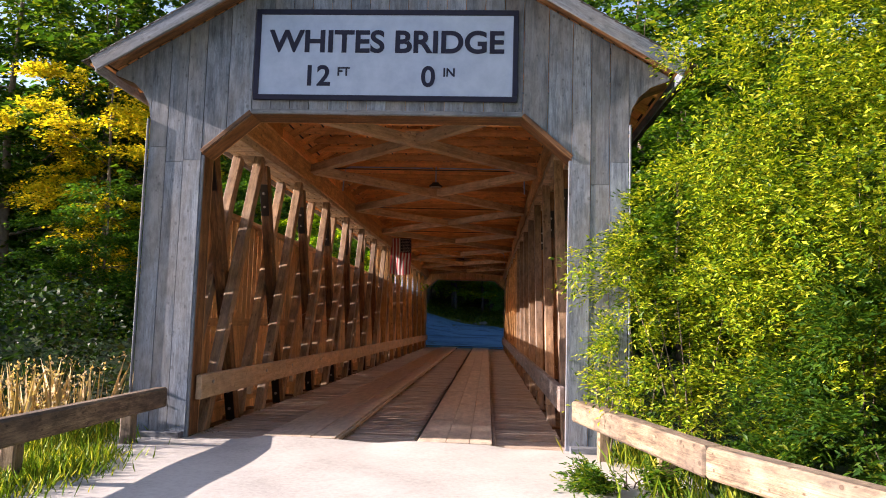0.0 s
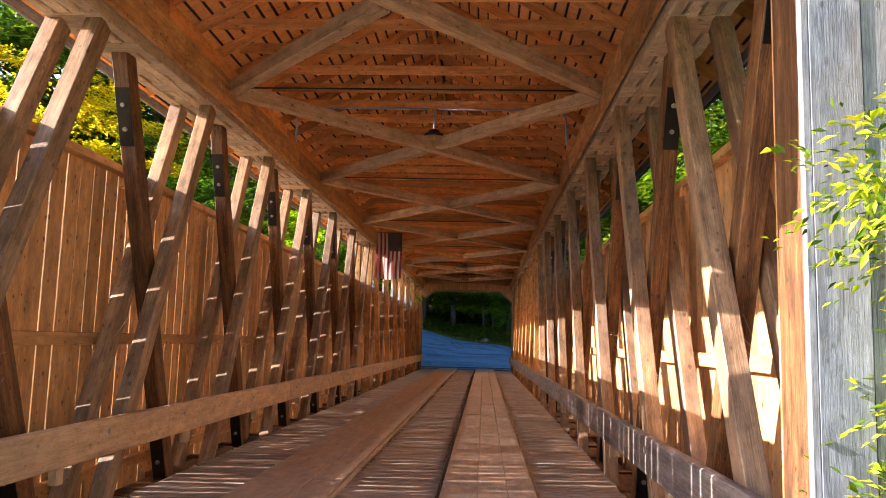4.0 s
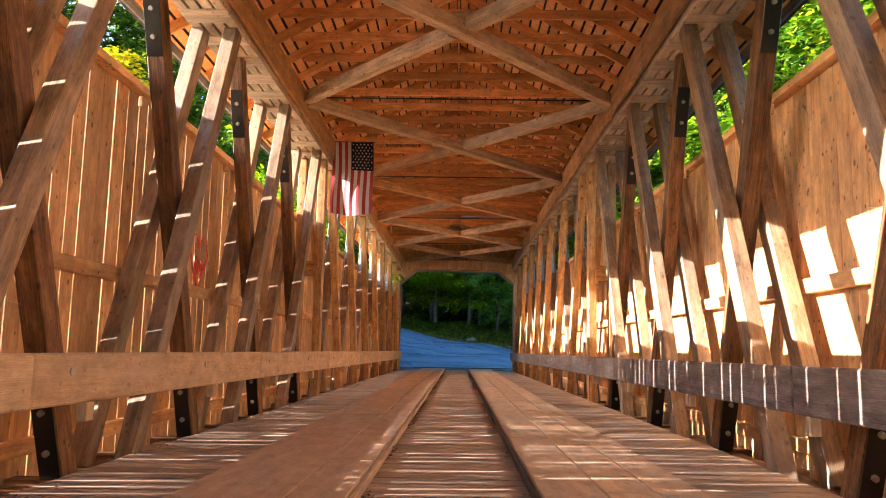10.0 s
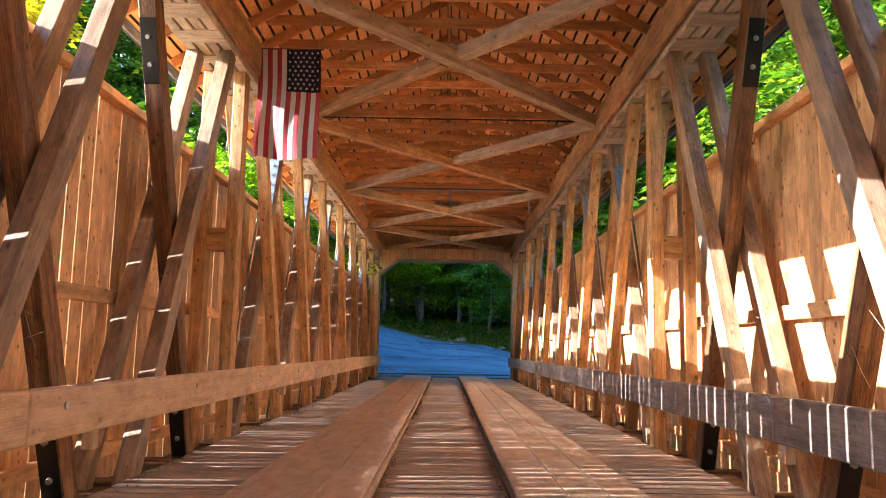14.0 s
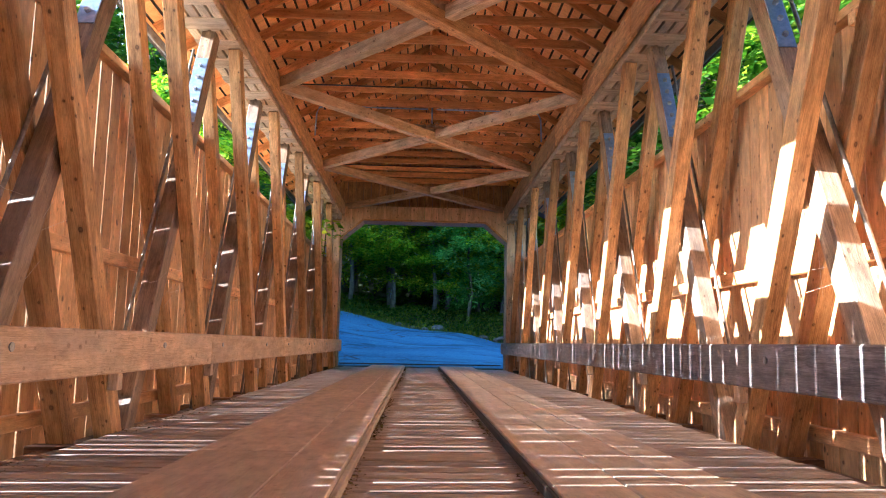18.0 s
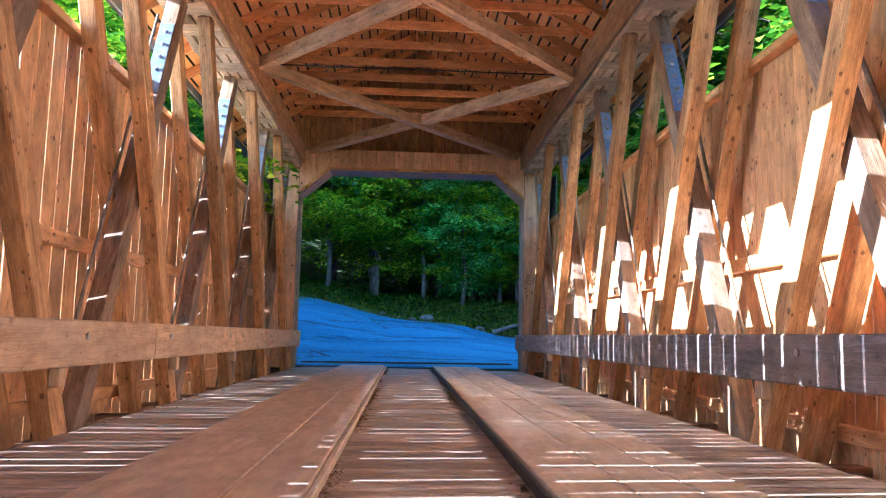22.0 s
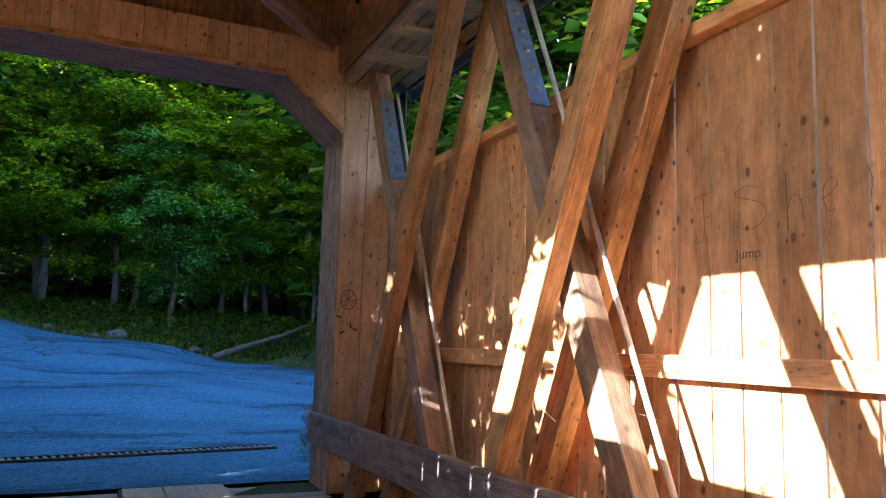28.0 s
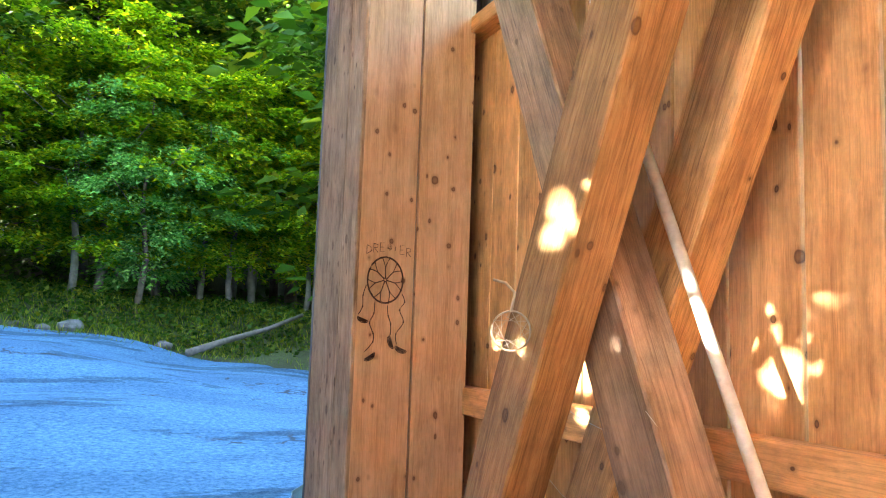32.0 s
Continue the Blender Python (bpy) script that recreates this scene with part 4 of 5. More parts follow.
# ---- things in the bridge ----
def flag():
    """A flag hung upright from a cord, its stripes running down."""
    x0, x1, z0, z1, y = -2.86, -1.91, 4.03, 5.71, 23.3
    f = thing("flag", "striped flag with a starred dark canton hanging upright", "flag", ((x0 + x1) / 2, y, z0))
    wave = lambda x, z: y + 0.035 * math.sin(9 * x + 1.5 * z) * (1.2 - (z - z0) / (z1 - z0)) + 0.012 * math.sin(21 * x)

    def cloth(name, xa, xb, za, zb, off, mat):
        nx, nz = 4, 24
        verts = []
        for d in (0.0, 0.004):
            for j in range(nz + 1):
                for i in range(nx + 1):
                    x, z = xa + (xb - xa) * i / nx, za + (zb - za) * j / nz
                    sag = 0.03 * math.sin(6 * x) if za == z0 and j == 0 else 0.0
                    verts.append((x + 0.012 * math.sin(4 * z), wave(x, z) + off + d, z + sag))
        n = (nx + 1) * (nz + 1)
        faces = []
        for j in range(nz):
            for i in range(nx):
                a = j * (nx + 1) + i
                faces.append((a, a + 1, a + nx + 2, a + nx + 1))
                faces.append((n + a, n + a + nx + 1, n + a + nx + 2, n + a + 1))
        put(name, raw(name, verts, faces, True), mat, f)

    w = (x1 - x0) / 13
    for i in range(13):
        cloth("stripe", x0 + i * w, x0 + (i + 1) * w, z0, z1, 0.0, FLAGRED if i % 2 == 0 else FLAGWHITE)
    xc, zc = x0 + 6 * w, z1 - 0.66
    cloth("canton", xc, x1, zc, z1, -0.006, FLAGBLUE)
    verts, faces = [], []
    for r in range(9):
        for c in range(6 if r % 2 == 0 else 5):
            sx = xc + (x1 - xc) * ((c + (0.5 if r % 2 == 0 else 1.0)) / 6)
            sz = zc + 0.66 * (r + 0.75) / 9.5
            base = len(verts)
            sy = wave(sx, sz) - 0.012
            verts.append((sx + 0.012 * math.sin(4 * sz), sy, sz))
            for k in range(10):
                rr = 0.028 if k % 2 == 0 else 0.012
                verts.append((sx + 0.012 * math.sin(4 * sz) + rr * math.sin(k * math.pi / 5), sy, sz + rr * math.cos(k * math.pi / 5)))
            faces += [(base, base + 1 + k, base + 1 + (k + 1) % 10) for k in range(10)]
    put("stars", raw("stars", verts, faces), FLAGWHITE, f)
    tube("rod", [(x0 - 0.03, y, z1 + 0.01), (x1 + 0.03, y, z1 + 0.01)], 0.012, BROWN, f)
    for x in (x0 + 0.03, x1 - 0.03):
        tube("cord", [(x, y, z1 + 0.01), (x - 0.01, y + 0.02, z1 + 0.28), (x + 0.01, y, 6.45)], 0.005, CORD, f, 5)


flag()


def roof_lamp(y, nest):
    l = thing("roof_lamp", "dusty roof lamp on a conduit with an old nest" if nest else "dusty roof lamp on a conduit", "lamp", (0.07, y, 5.75), group="roof lamps")
    prof = [(0.0, 5.99), (0.10, 5.98), (0.12, 5.93), (0.19, 5.90), (0.20, 5.87), (0.17, 5.85), (0.155, 5.79), (0.12, 5.74), (0.0, 5.73)]
    verts, faces = [], []
    for r, z in prof:
        for k in range(14):
            verts.append((0.07 + r * math.cos(k * math.pi / 7), y + r * math.sin(k * math.pi / 7), z))
    for i in range(len(prof) - 1):
        for k in range(14):
            faces.append((i * 14 + k, i * 14 + (k + 1) % 14, (i + 1) * 14 + (k + 1) % 14, (i + 1) * 14 + k))
    put("housing", raw("housing", verts[:14 * 6], [f for f in faces if max(f) < 14 * 6], True), IRON, l)
    put("lens", raw("lens", verts[14 * 5:], [tuple(i - 14 * 5 for i in f) for f in faces if min(f) >= 14 * 5], True), GLASS, l)
    tube("stem", [(0.07, y, 5.98), (0.07, y, 6.45)], 0.02, STEEL, l)
    for s in (-1, 1):
        pts = [(0.07 + s * 0.1, y - 0.05, 6.40), (s * 2.45, y - 0.05, 6.40), (s * 2.60, y - 0.05, 6.36), (s * 2.66, y - 0.05, 6.22), (s * 2.68, y - 0.05, 5.68)]
        tube("conduit", pts, 0.020, STEEL, l, 8, "grey steel conduit")
    if nest:
        rng = random.Random(int(y))
        verts, faces = [], []
        for _ in range(800):
            a, r, z = rng.uniform(0, 6.28), rng.uniform(0.06, 0.30), rng.uniform(5.74, 5.99)
            p = Vector((0.07 + 1.5 * r * math.cos(a), y + 0.7 * r * math.sin(a), z))
            d = Vector((rng.uniform(-1, 1), rng.uniform(-1, 1), rng.uniform(-0.5, 0.5))).normalized() * rng.uniform(0.05, 0.14)
            v, f = tube_data([p - d, p + Vector((0, 0, 0.02)), p + d], [0.006, 0.008, 0.005], 4)
            faces += [tuple(i + len(verts) for i in q) for q in f]
            verts += v
        tagged(put("nest", raw("nest", verts, faces), NEST, l, None, "ragged straw nest round the lamp"), kind="stuff")


roof_lamp(10.45, False)
roof_lamp(36.75, True)


def scribble(name, strokes, r, mat, label, category):
    """Pen or paint lines that stand a hair proud of a board; one mesh."""
    verts, faces = [], []
    for s in strokes:
        v, f = tube_data(s, [r] * len(s), 5)
        faces += [tuple(i + len(verts) for i in q) for q in f]
        verts += v
    return tagged(put(name, raw(name, verts, faces, True), mat), label, category)


def arc(cx, cz, r, a0, a1, y, n=14, sq=1.0):
    return [(cx + r * math.cos(radians(a0 + (a1 - a0) * i / n)), y, cz + sq * r * math.sin(radians(a0 + (a1 - a0) * i / n))) for i in range(n + 1)]


def dream_drawing():
    y, cx, cz, r, tall = Y_IN - 0.001, 3.10, 2.36, 0.103, 1.22

    def at(dx, dz):
        return (cx + dx, y, cz + dz)

    def wavy(points):
        """A pen line drawn smoothly through a few places."""
        out = []
        for i in range(len(points) - 1):
            p0, p1, p2, p3 = points[max(i - 1, 0)], points[i], points[i + 1], points[min(i + 2, len(points) - 1)]
            for k in range(5):
                t = k / 5
                out.append(at(*(0.5 * (2 * p1[j] + (p2[j] - p0[j]) * t + (2 * p0[j] - 5 * p1[j] + 4 * p2[j] - p3[j]) * t * t + (3 * p1[j] - p0[j] - 3 * p2[j] + p3[j]) * t ** 3) for j in (0, 1))))
        return out + [at(*points[-1])]

    def half_moon(dx, dz, size, turn):
        """A feather: a hatched half disc."""
        c, sn = math.cos(radians(turn)), math.sin(radians(turn))
        spin = lambda u, v: at(dx + size * (u * c - v * sn), dz + size * (u * sn + v * c))
        edge = [spin(math.cos(radians(q)), 0.62 * math.sin(radians(q))) for q in range(180, 361, 20)]
        rows = [[spin(-0.9 + 0.1 * k, -0.14 * k), spin(0.9 - 0.1 * k, -0.14 * k)] for k in range(4)]
        return [edge] + rows

    st = [arc(cx, cz, r, 0, 360, y, 28, tall), arc(cx, cz, r * 0.96, 10, 370, y, 28, tall), arc(cx, cz, r * 0.08, 0, 360, y, 8)]
    for k in range(14):
        q0, q1 = radians(k * 25.7), radians(k * 25.7 + (14 if k % 2 else -10))
        st.append(wavy([(0.07 * r * math.cos(q0), 0.07 * r * math.sin(q0)), (0.55 * r * math.cos(q1), 0.55 * tall * r * math.sin(q1)), (r * math.cos(q0), tall * r * math.sin(q0))]))
    for line, size, turn in (([(-0.106, -0.032), (-0.122, -0.086), (-0.122, -0.146), (-0.143, -0.189)], 0.032, -20),
                             ([(-0.054, -0.113), (-0.057, -0.178), (-0.079, -0.232), (-0.057, -0.286), (-0.057, -0.33), (-0.10, -0.383)], 0.034, 35),
                             ([(0.018, -0.135), (0.024, -0.189), (0.040, -0.232), (0.040, -0.286), (0.024, -0.308)], 0.034, -70),
                             ([(0.099, -0.070), (0.116, -0.113), (0.089, -0.157), (0.113, -0.221), (0.072, -0.286), (0.078, -0.34)], 0.036, -22)):
        st.append(wavy(line))
        ex, ez = line[-1]
        st += half_moon(ex + 0.026, ez - 0.022, size, turn)
        for dx, dz in line[1:-1]:
            st.append(arc(cx + dx, cz + dz, 0.003, 0, 360, y, 6))
    scribble("drawing", st, 0.0024, INK, "ink drawing of a feathered dream catcher on a board", "drawing")
    # the letters that can be read above it, with a smudge between them
    shapes = {"D": [[(0, 0), (0, 1)], [(0, 1), (0.5, 0.8), (0.6, 0.4), (0, 0)]], "R": [[(0, 0), (0, 1)], [(0, 1), (0.5, 0.9), (0.5, 0.6), (0, 0.5)], [(0.1, 0.5), (0.55, 0)]],
              "E": [[(0.5, 1), (0, 1), (0, 0), (0.5, 0)], [(0, 0.5), (0.4, 0.5)]], "*": [[(0.1, 0.3), (0.1, 0.7), (0.35, 0.9), (0.6, 0.65), (0.55, 0.3), (0.3, 0.15), (0.15, 0.45), (0.4, 0.7), (0.5, 0.4), (0.25, 0.35)]], "'": [[(0.2, 0.2), (0.25, 0.7)]]}
    word = []
    for i, ch in enumerate("DRE*'ER"):
        x0, z0 = -0.112 + 0.038 * i, 0.128 + 0.026 * math.sin(math.pi * (i + 0.5) / 7)
        word += [[at(x0 + 0.046 * u, z0 + 0.048 * v) for u, v in stroke] for stroke in shapes[ch]]
    scribble("inscription", word, 0.0017, PENCIL, "faint hand-drawn capital letters above the ink drawing", "graffiti")


dream_drawing()


def wall_scrawl():
    """Faint pencil letters along the boards, and a small inked heart with a face."""
    x = WALL_X - 0.0005
    curve = lambda pts: [(x, y, z) for y, z in pts]
    bend = lambda cy, cz, ry, rz, a0, a1, n=12: [(x, cy - ry * math.cos(radians(a0 + (a1 - a0) * i / n)), cz + rz * math.sin(radians(a0 + (a1 - a0) * i / n))) for i in range(n + 1)]
    big = [[curve([(40.30, 2.80), (40.16, 2.82)]), curve([(40.22, 2.81), (40.21, 2.62), (40.215, 2.56)]) + bend(40.26, 2.56, 0.045, 0.05, 0, -150), curve([(40.22, 2.66), (40.15, 2.67)])],
           [bend(39.86, 2.76, 0.10, 0.045, 20, 180) + bend(39.84, 2.63, 0.12, 0.085, 80, -120)],
           [curve([(39.58, 2.84), (39.575, 2.68), (39.57, 2.50)]), bend(39.52, 2.62, 0.045, 0.08, 170, 0) + curve([(39.465, 2.54)])],
           [curve([(39.36, 2.64), (39.30, 2.66), (39.25, 2.71)]) + bend(39.29, 2.66, 0.05, 0.09, 40, 300)],
           [curve([(39.08, 2.78), (39.05, 2.70), (39.07, 2.58)])]]
    for strokes in big:
        scribble("scrawl", strokes, 0.0020, PENCIL, "faint pencil letter on a pine board", "graffiti")
    word = letters("scrawl", "Jump", x, 39.86, 2.40, 0.062, PENCIL, None, (90, 0, -90), 1.1, 0.0, 0.0006)
    tagged(word, "small pencilled word on a pine board", "graffiti")
    heart = [(x, 43.15 - 0.0032 * 16 * math.sin(k * math.pi / 12) ** 3, 2.455 + 0.0045 * (13 * math.cos(k * math.pi / 12) - 5 * math.cos(k * math.pi / 6) - 2 * math.cos(k * math.pi / 4) - math.cos(k * math.pi / 3))) for k in range(25)]
    face = [heart, bend(43.165, 2.475, 0.006, 0.010, 0, 360, 8), bend(43.135, 2.475, 0.006, 0.010, 0, 360, 8), bend(43.15, 2.445, 0.018, 0.014, 200, 340, 8)]
    scribble("sketch", face, 0.0022, INK, "small ink heart with a face on a pine board", "drawing")
    for cy, cz in ((43.05, 2.345), (43.15, 2.285), (43.12, 2.26)):
        scribble("sketch", [bend(cy, cz, 0.020, 0.026, 0, 330, 10), curve([(cy + 0.015, cz - 0.02), (cy + 0.05, cz - 0.045)])], 0.002, INK, "small ink scribble on a pine board", "drawing")


wall_scrawl()


def red_heart():
    x = -WALL_X + 0.001
    pts = []
    for k in range(25):
        t = k * 2 * math.pi / 24
        pts.append((x, 17.15 + 0.022 * 16 * math.sin(t) ** 3, 2.25 + 0.028 * (13 * math.cos(t) - 5 * math.cos(2 * t) - 2 * math.cos(3 * t) - math.cos(4 * t))))
    st = [pts]
    for k in range(5):
        yy = 16.98 + 0.09 * k
        st.append([(x, yy, 2.32 - 0.03 * k), (x, yy + 0.05, 2.08), (x, yy - 0.02, 1.95 + 0.04 * k)])
    scribble("red_heart", st, 0.017, REDPAINT, "red spray-painted heart on the pine boards", "graffiti")


red_heart()


def dream_ring():
    d = thing("dream_catcher", "small pale string dream catcher hanging on a brace", "ornament", (2.89, 44.0, 2.0))
    c = Vector((2.866, 44.0, 2.10))
    u, v = Vector((0.75, -0.66, 0)), Vector((0, 0, 1))
    ring = [c + (u * math.cos(k * math.pi / 12) + v * math.sin(k * math.pi / 12)) * 0.062 for k in range(25)]
    tube("hoop", ring, 0.0035, CORD, d, 6)
    verts, faces = [], []
    for k in range(12):
        for step in (4,):
            vv, ff = tube_data([ring[2 * k], ring[(2 * k + 2 * step) % 24]], [0.0008, 0.0008], 3)
            faces += [tuple(i + len(verts) for i in q) for q in ff]
            verts += vv
    tagged(put("web", raw("web", verts, faces), CORD, d), kind="stuff")
    tube("cord", [c + v * 0.062, c + v * 0.12 + u * 0.01, c + v * 0.15 - u * 0.02, c + v * 0.16 - u * 0.06], 0.005, CORD, d, 6)


dream_ring()


def cobwebs():
    rng = random.Random(41)
    verts, faces = [], []
    for c in CROSS_A + CROSS_B:
        for s in (-1, 1):
            for _ in range(5):
                p = Vector((s * 3.1, c + rng.uniform(-0.5, 0.5), rng.uniform(1.2, 2.2)))
                q = p + Vector((s * rng.uniform(0.05, 0.5), rng.uniform(-0.5, 0.5), rng.uniform(-0.5, 0.2)))
                m = (p + q) / 2 - Vector((0, 0, rng.uniform(0.01, 0.06)))
                v, f = tube_data([p, m, q], [0.0012] * 3, 3)
                faces += [tuple(i + len(verts) for i in k) for k in f]
                verts += v
    tagged(put("cobwebs", raw("cobwebs", verts, faces), WEB), "fine pale cobwebs strung between the braces", "cobweb", kind="stuff")


cobwebs()

# ---- outside, at the entrance ----
for pts, z0, label in (((( -3.27, -0.13), (-3.27, -5.6), (-3.30, -11.0), (-3.6, -18.0)), 0.62, "weathered timber guard rail beside the approach, darkened for its shaded face"),
                       (((3.06, -0.26), (3.86, -4.25), (5.4, -8.3), (7.4, -12.5)), 0.64, "sun-bleached split timber guard rail beside the approach")):
    g = thing("approach_rail", label, "guard rail", (pts[0][0], pts[0][1], 0), group="approach rails")
    for i, (a, b) in enumerate(zip(pts, pts[1:])):
        s = -1 if a[0] < 0 else 1
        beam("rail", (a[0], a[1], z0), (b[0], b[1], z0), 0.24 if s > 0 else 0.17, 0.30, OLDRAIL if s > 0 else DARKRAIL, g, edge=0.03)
        for t in (0.12, 0.62):
            px, py = a[0] + (b[0] - a[0]) * t + s * 0.20, a[1] + (b[1] - a[1]) * t
            beam("post", (px, py, -0.5), (px, py, z0 + 0.10), 0.18, 0.18, OLDRAIL, g, (0, 1, 0), edge=0.02)

# ---- outside, beyond the exit ----
def drain():
    d = thing("trench_drain", "cast iron slotted trench drain across the road", "drain", (0, 49.25, 0))
    a, b = Vector((-3.1, 48.72, 0.045)), Vector((3.15, 49.78, 0.045))
    u = (b - a).normalized()
    side = Vector((-u.y, u.x, 0))
    for s in (-1, 1):
        beam("frame_bar", a + side * 0.17 * s, b + side * 0.17 * s, 0.04, 0.05, IRON, d)
    # Black sheet stands for the shaded depth under the slots.
    put("channel", box((b - a).length, 0.32, 0.01, SIGNBLACK, 0.002), None, d, along(a - Vector((0, 0, 0.012)), b - Vector((0, 0, 0.012))))
    n = 56
    for i in range(n):
        p = a + (b - a) * ((i + 0.5) / n)
        beam("bar", p - side * 0.16, p + side * 0.16, 0.048 if i % 10 else 0.10, 0.03, DRAINIRON, d, edge=0.004)


drain()


def metal_rail(s):
    g = thing("metal_guard_rail", "bluish galvanised corrugated guard rail with a rounded end", "guard rail", (s * 3.3, 47.4, 0), group="metal guard rails")
    prof = [(0.0, 0.40), (0.0, 0.43), (0.07, 0.50), (0.07, 0.56), (0.0, 0.63), (0.0, 0.67), (0.07, 0.74), (0.07, 0.80), (0.0, 0.87), (0.0, 0.90)]
    line = [(s * (3.08 + 0.14), 47.02), (s * 3.06, 47.08), (s * 3.04, 47.25), (s * 3.14, 47.6), (s * 3.9, 48.8), (s * 5.4, 50.6), (s * 8.0, 52.6)]
    verts, faces = [], []
    n = len(prof)
    for i, (x, y) in enumerate(line):
        for d, z in prof:
            verts.append((x - s * d, y, float(ground_z(x, y)) + z))
    for i in range(len(line) - 1):
        for k in range(n - 1):
            faces.append((i * n + k, (i + 1) * n + k, (i + 1) * n + k + 1, i * n + k + 1))
    ob = put("beam", raw("beam", verts, faces), STEEL, g)
    so = ob.modifiers.new("thick", "SOLIDIFY")
    so.thickness = 0.006
    for x, y in ((s * 3.45, 47.5), (s * 4.1, 48.9), (s * 5.7, 50.7), (s * 8.1, 52.5)):
        gz = float(ground_z(x, y))
        beam("post", (x + s * 0.10, y, gz - 0.3), (x + s * 0.10, y, gz + 0.92), 0.15, 0.15, OLDRAIL, g, (0, 1, 0))


metal_rail(-1)
metal_rail(1)


def limb(name, pts, r0, r1, mat, parent=None, sides=10):
    n = len(pts)
    v, f = tube_data(pts, [r0 + (r1 - r0) * i / (n - 1) for i in range(n)], sides)
    return put(name, raw(name, v, f, True), mat, parent)


tagged(limb("log", [(4.9, 69.2, 1.15), (6.2, 70.1, 1.55), (8.0, 71.2, 2.05), (9.6, 72.3, 2.65)], 0.13, 0.07, LOGBARK), "long bare fallen log on the grassy bank", "log")
tagged(limb("log", [(9.9, 71.9, 1.9), (11.0, 72.2, 1.75), (12.6, 72.0, 1.5)], 0.12, 0.07, LOGBARK), "short bare fallen log on the grassy bank", "log")


def stone(x, y, r, seed):
    rng = random.Random(seed)
    bm = bmesh.new()
    bmesh.ops.create_icosphere(bm, subdivisions=2, radius=r)
    for v in bm.verts:
        v.co *= 1 + 0.22 * noise.noise(v.co * (1.7 / r) + Vector((seed, 0, 0)))
        v.co.z *= 0.6
    ob = put("stone", from_bm("stone", bm), BOULDER, None, Matrix.Translation((x, y, float(ground_z(x, y)) + 0.2 * r)))
    tagged(ob, "grey boulder at the road's edge", "stone", group="stones at the road's edge")


for i, (x, y, r) in enumerate(((1.25, 72.7, 0.5), (0.35, 72.5, 0.26), (-0.5, 72.9, 0.20), (-1.5, 73.2, 0.24), (4.3, 71.0, 0.3))):
    stone(x, y, r, i)

# ---- plants ----
def leaf_cloud(name, pos, way, up, length, width, mat, parent=None, label="", kind="stuff"):
    """Folded leaves: one at each place, pointing the given way."""
    n = len(pos)
    way = way / np.linalg.norm(way, axis=1, keepdims=True)
    side = np.cross(way, up)
    side /= np.linalg.norm(side, axis=1, keepdims=True) + 1e-9
    nor = np.cross(side, way)
    ln, wd = length[:, None], width[:, None]
    v = np.empty((n, 4, 3))
    v[:, 0] = pos
    v[:, 1] = pos + way * ln * 0.45 + side * wd * 0.5 + nor * wd * 0.15
    v[:, 2] = pos + way * ln - nor * ln * 0.12
    v[:, 3] = pos + way * ln * 0.45 - side * wd * 0.5 + nor * wd * 0.15
    me = bpy.data.meshes.new(name)
    me.vertices.add(4 * n)
    me.vertices.foreach_set("co", v.reshape(-1))
    me.loops.add(6 * n)
    idx = (np.arange(n)[:, None] * 4 + np.array([0, 1, 2, 0, 2, 3])[None]).reshape(-1)
    me.loops.foreach_set("vertex_index", idx.astype(np.int32))
    me.polygons.add(2 * n)
    me.polygons.foreach_set("loop_start", (np.arange(2 * n) * 3).astype(np.int32))
    me.update(calc_edges=True)
    me.validate()
    ob = put(name, me, mat, parent, None, label)
    return tagged(ob, kind=kind) if kind else ob


def twigs(rs, starts, ways, length, per, droop, fan, leaf, slim):
    """Leaves in rows along drooping twigs: places, ways, ups, lengths, widths."""
    n = len(starts)
    ways = ways / np.linalg.norm(ways, axis=1, keepdims=True)
    t = (np.arange(per) + 0.5) / per
    tl = length * (0.6 + 0.8 * rs.rand(n))[:, None, None]
    pos = starts[:, None, :] + ways[:, None, :] * tl * t[None, :, None]
    pos[:, :, 2] -= droop * tl[:, :, 0] * (t ** 2)[None]
    side = np.cross(ways, np.array([0, 0, 1.0]))
    side /= np.linalg.norm(side, axis=1, keepdims=True) + 1e-9
    flip = np.where(np.arange(per) % 2 == 0, 1.0, -1.0)
    w = ways[:, None, :] * (0.6 + 0.5 * t[None, :, None]) + side[:, None, :] * flip[None, :, None] * fan
    w = w + rs.normal(0, 0.28, w.shape)
    w[:, :, 2] -= droop * 0.4
    up = np.array([0, 0, 1.0]) + rs.normal(0, 0.45, w.shape)
    m = n * per
    ln = leaf * (0.6 + 0.8 * rs.rand(m))
    jit = rs.normal(0, leaf * 0.4, (m, 3))
    return pos.reshape(m, 3) + jit, w.reshape(m, 3), up.reshape(m, 3), ln, ln * slim


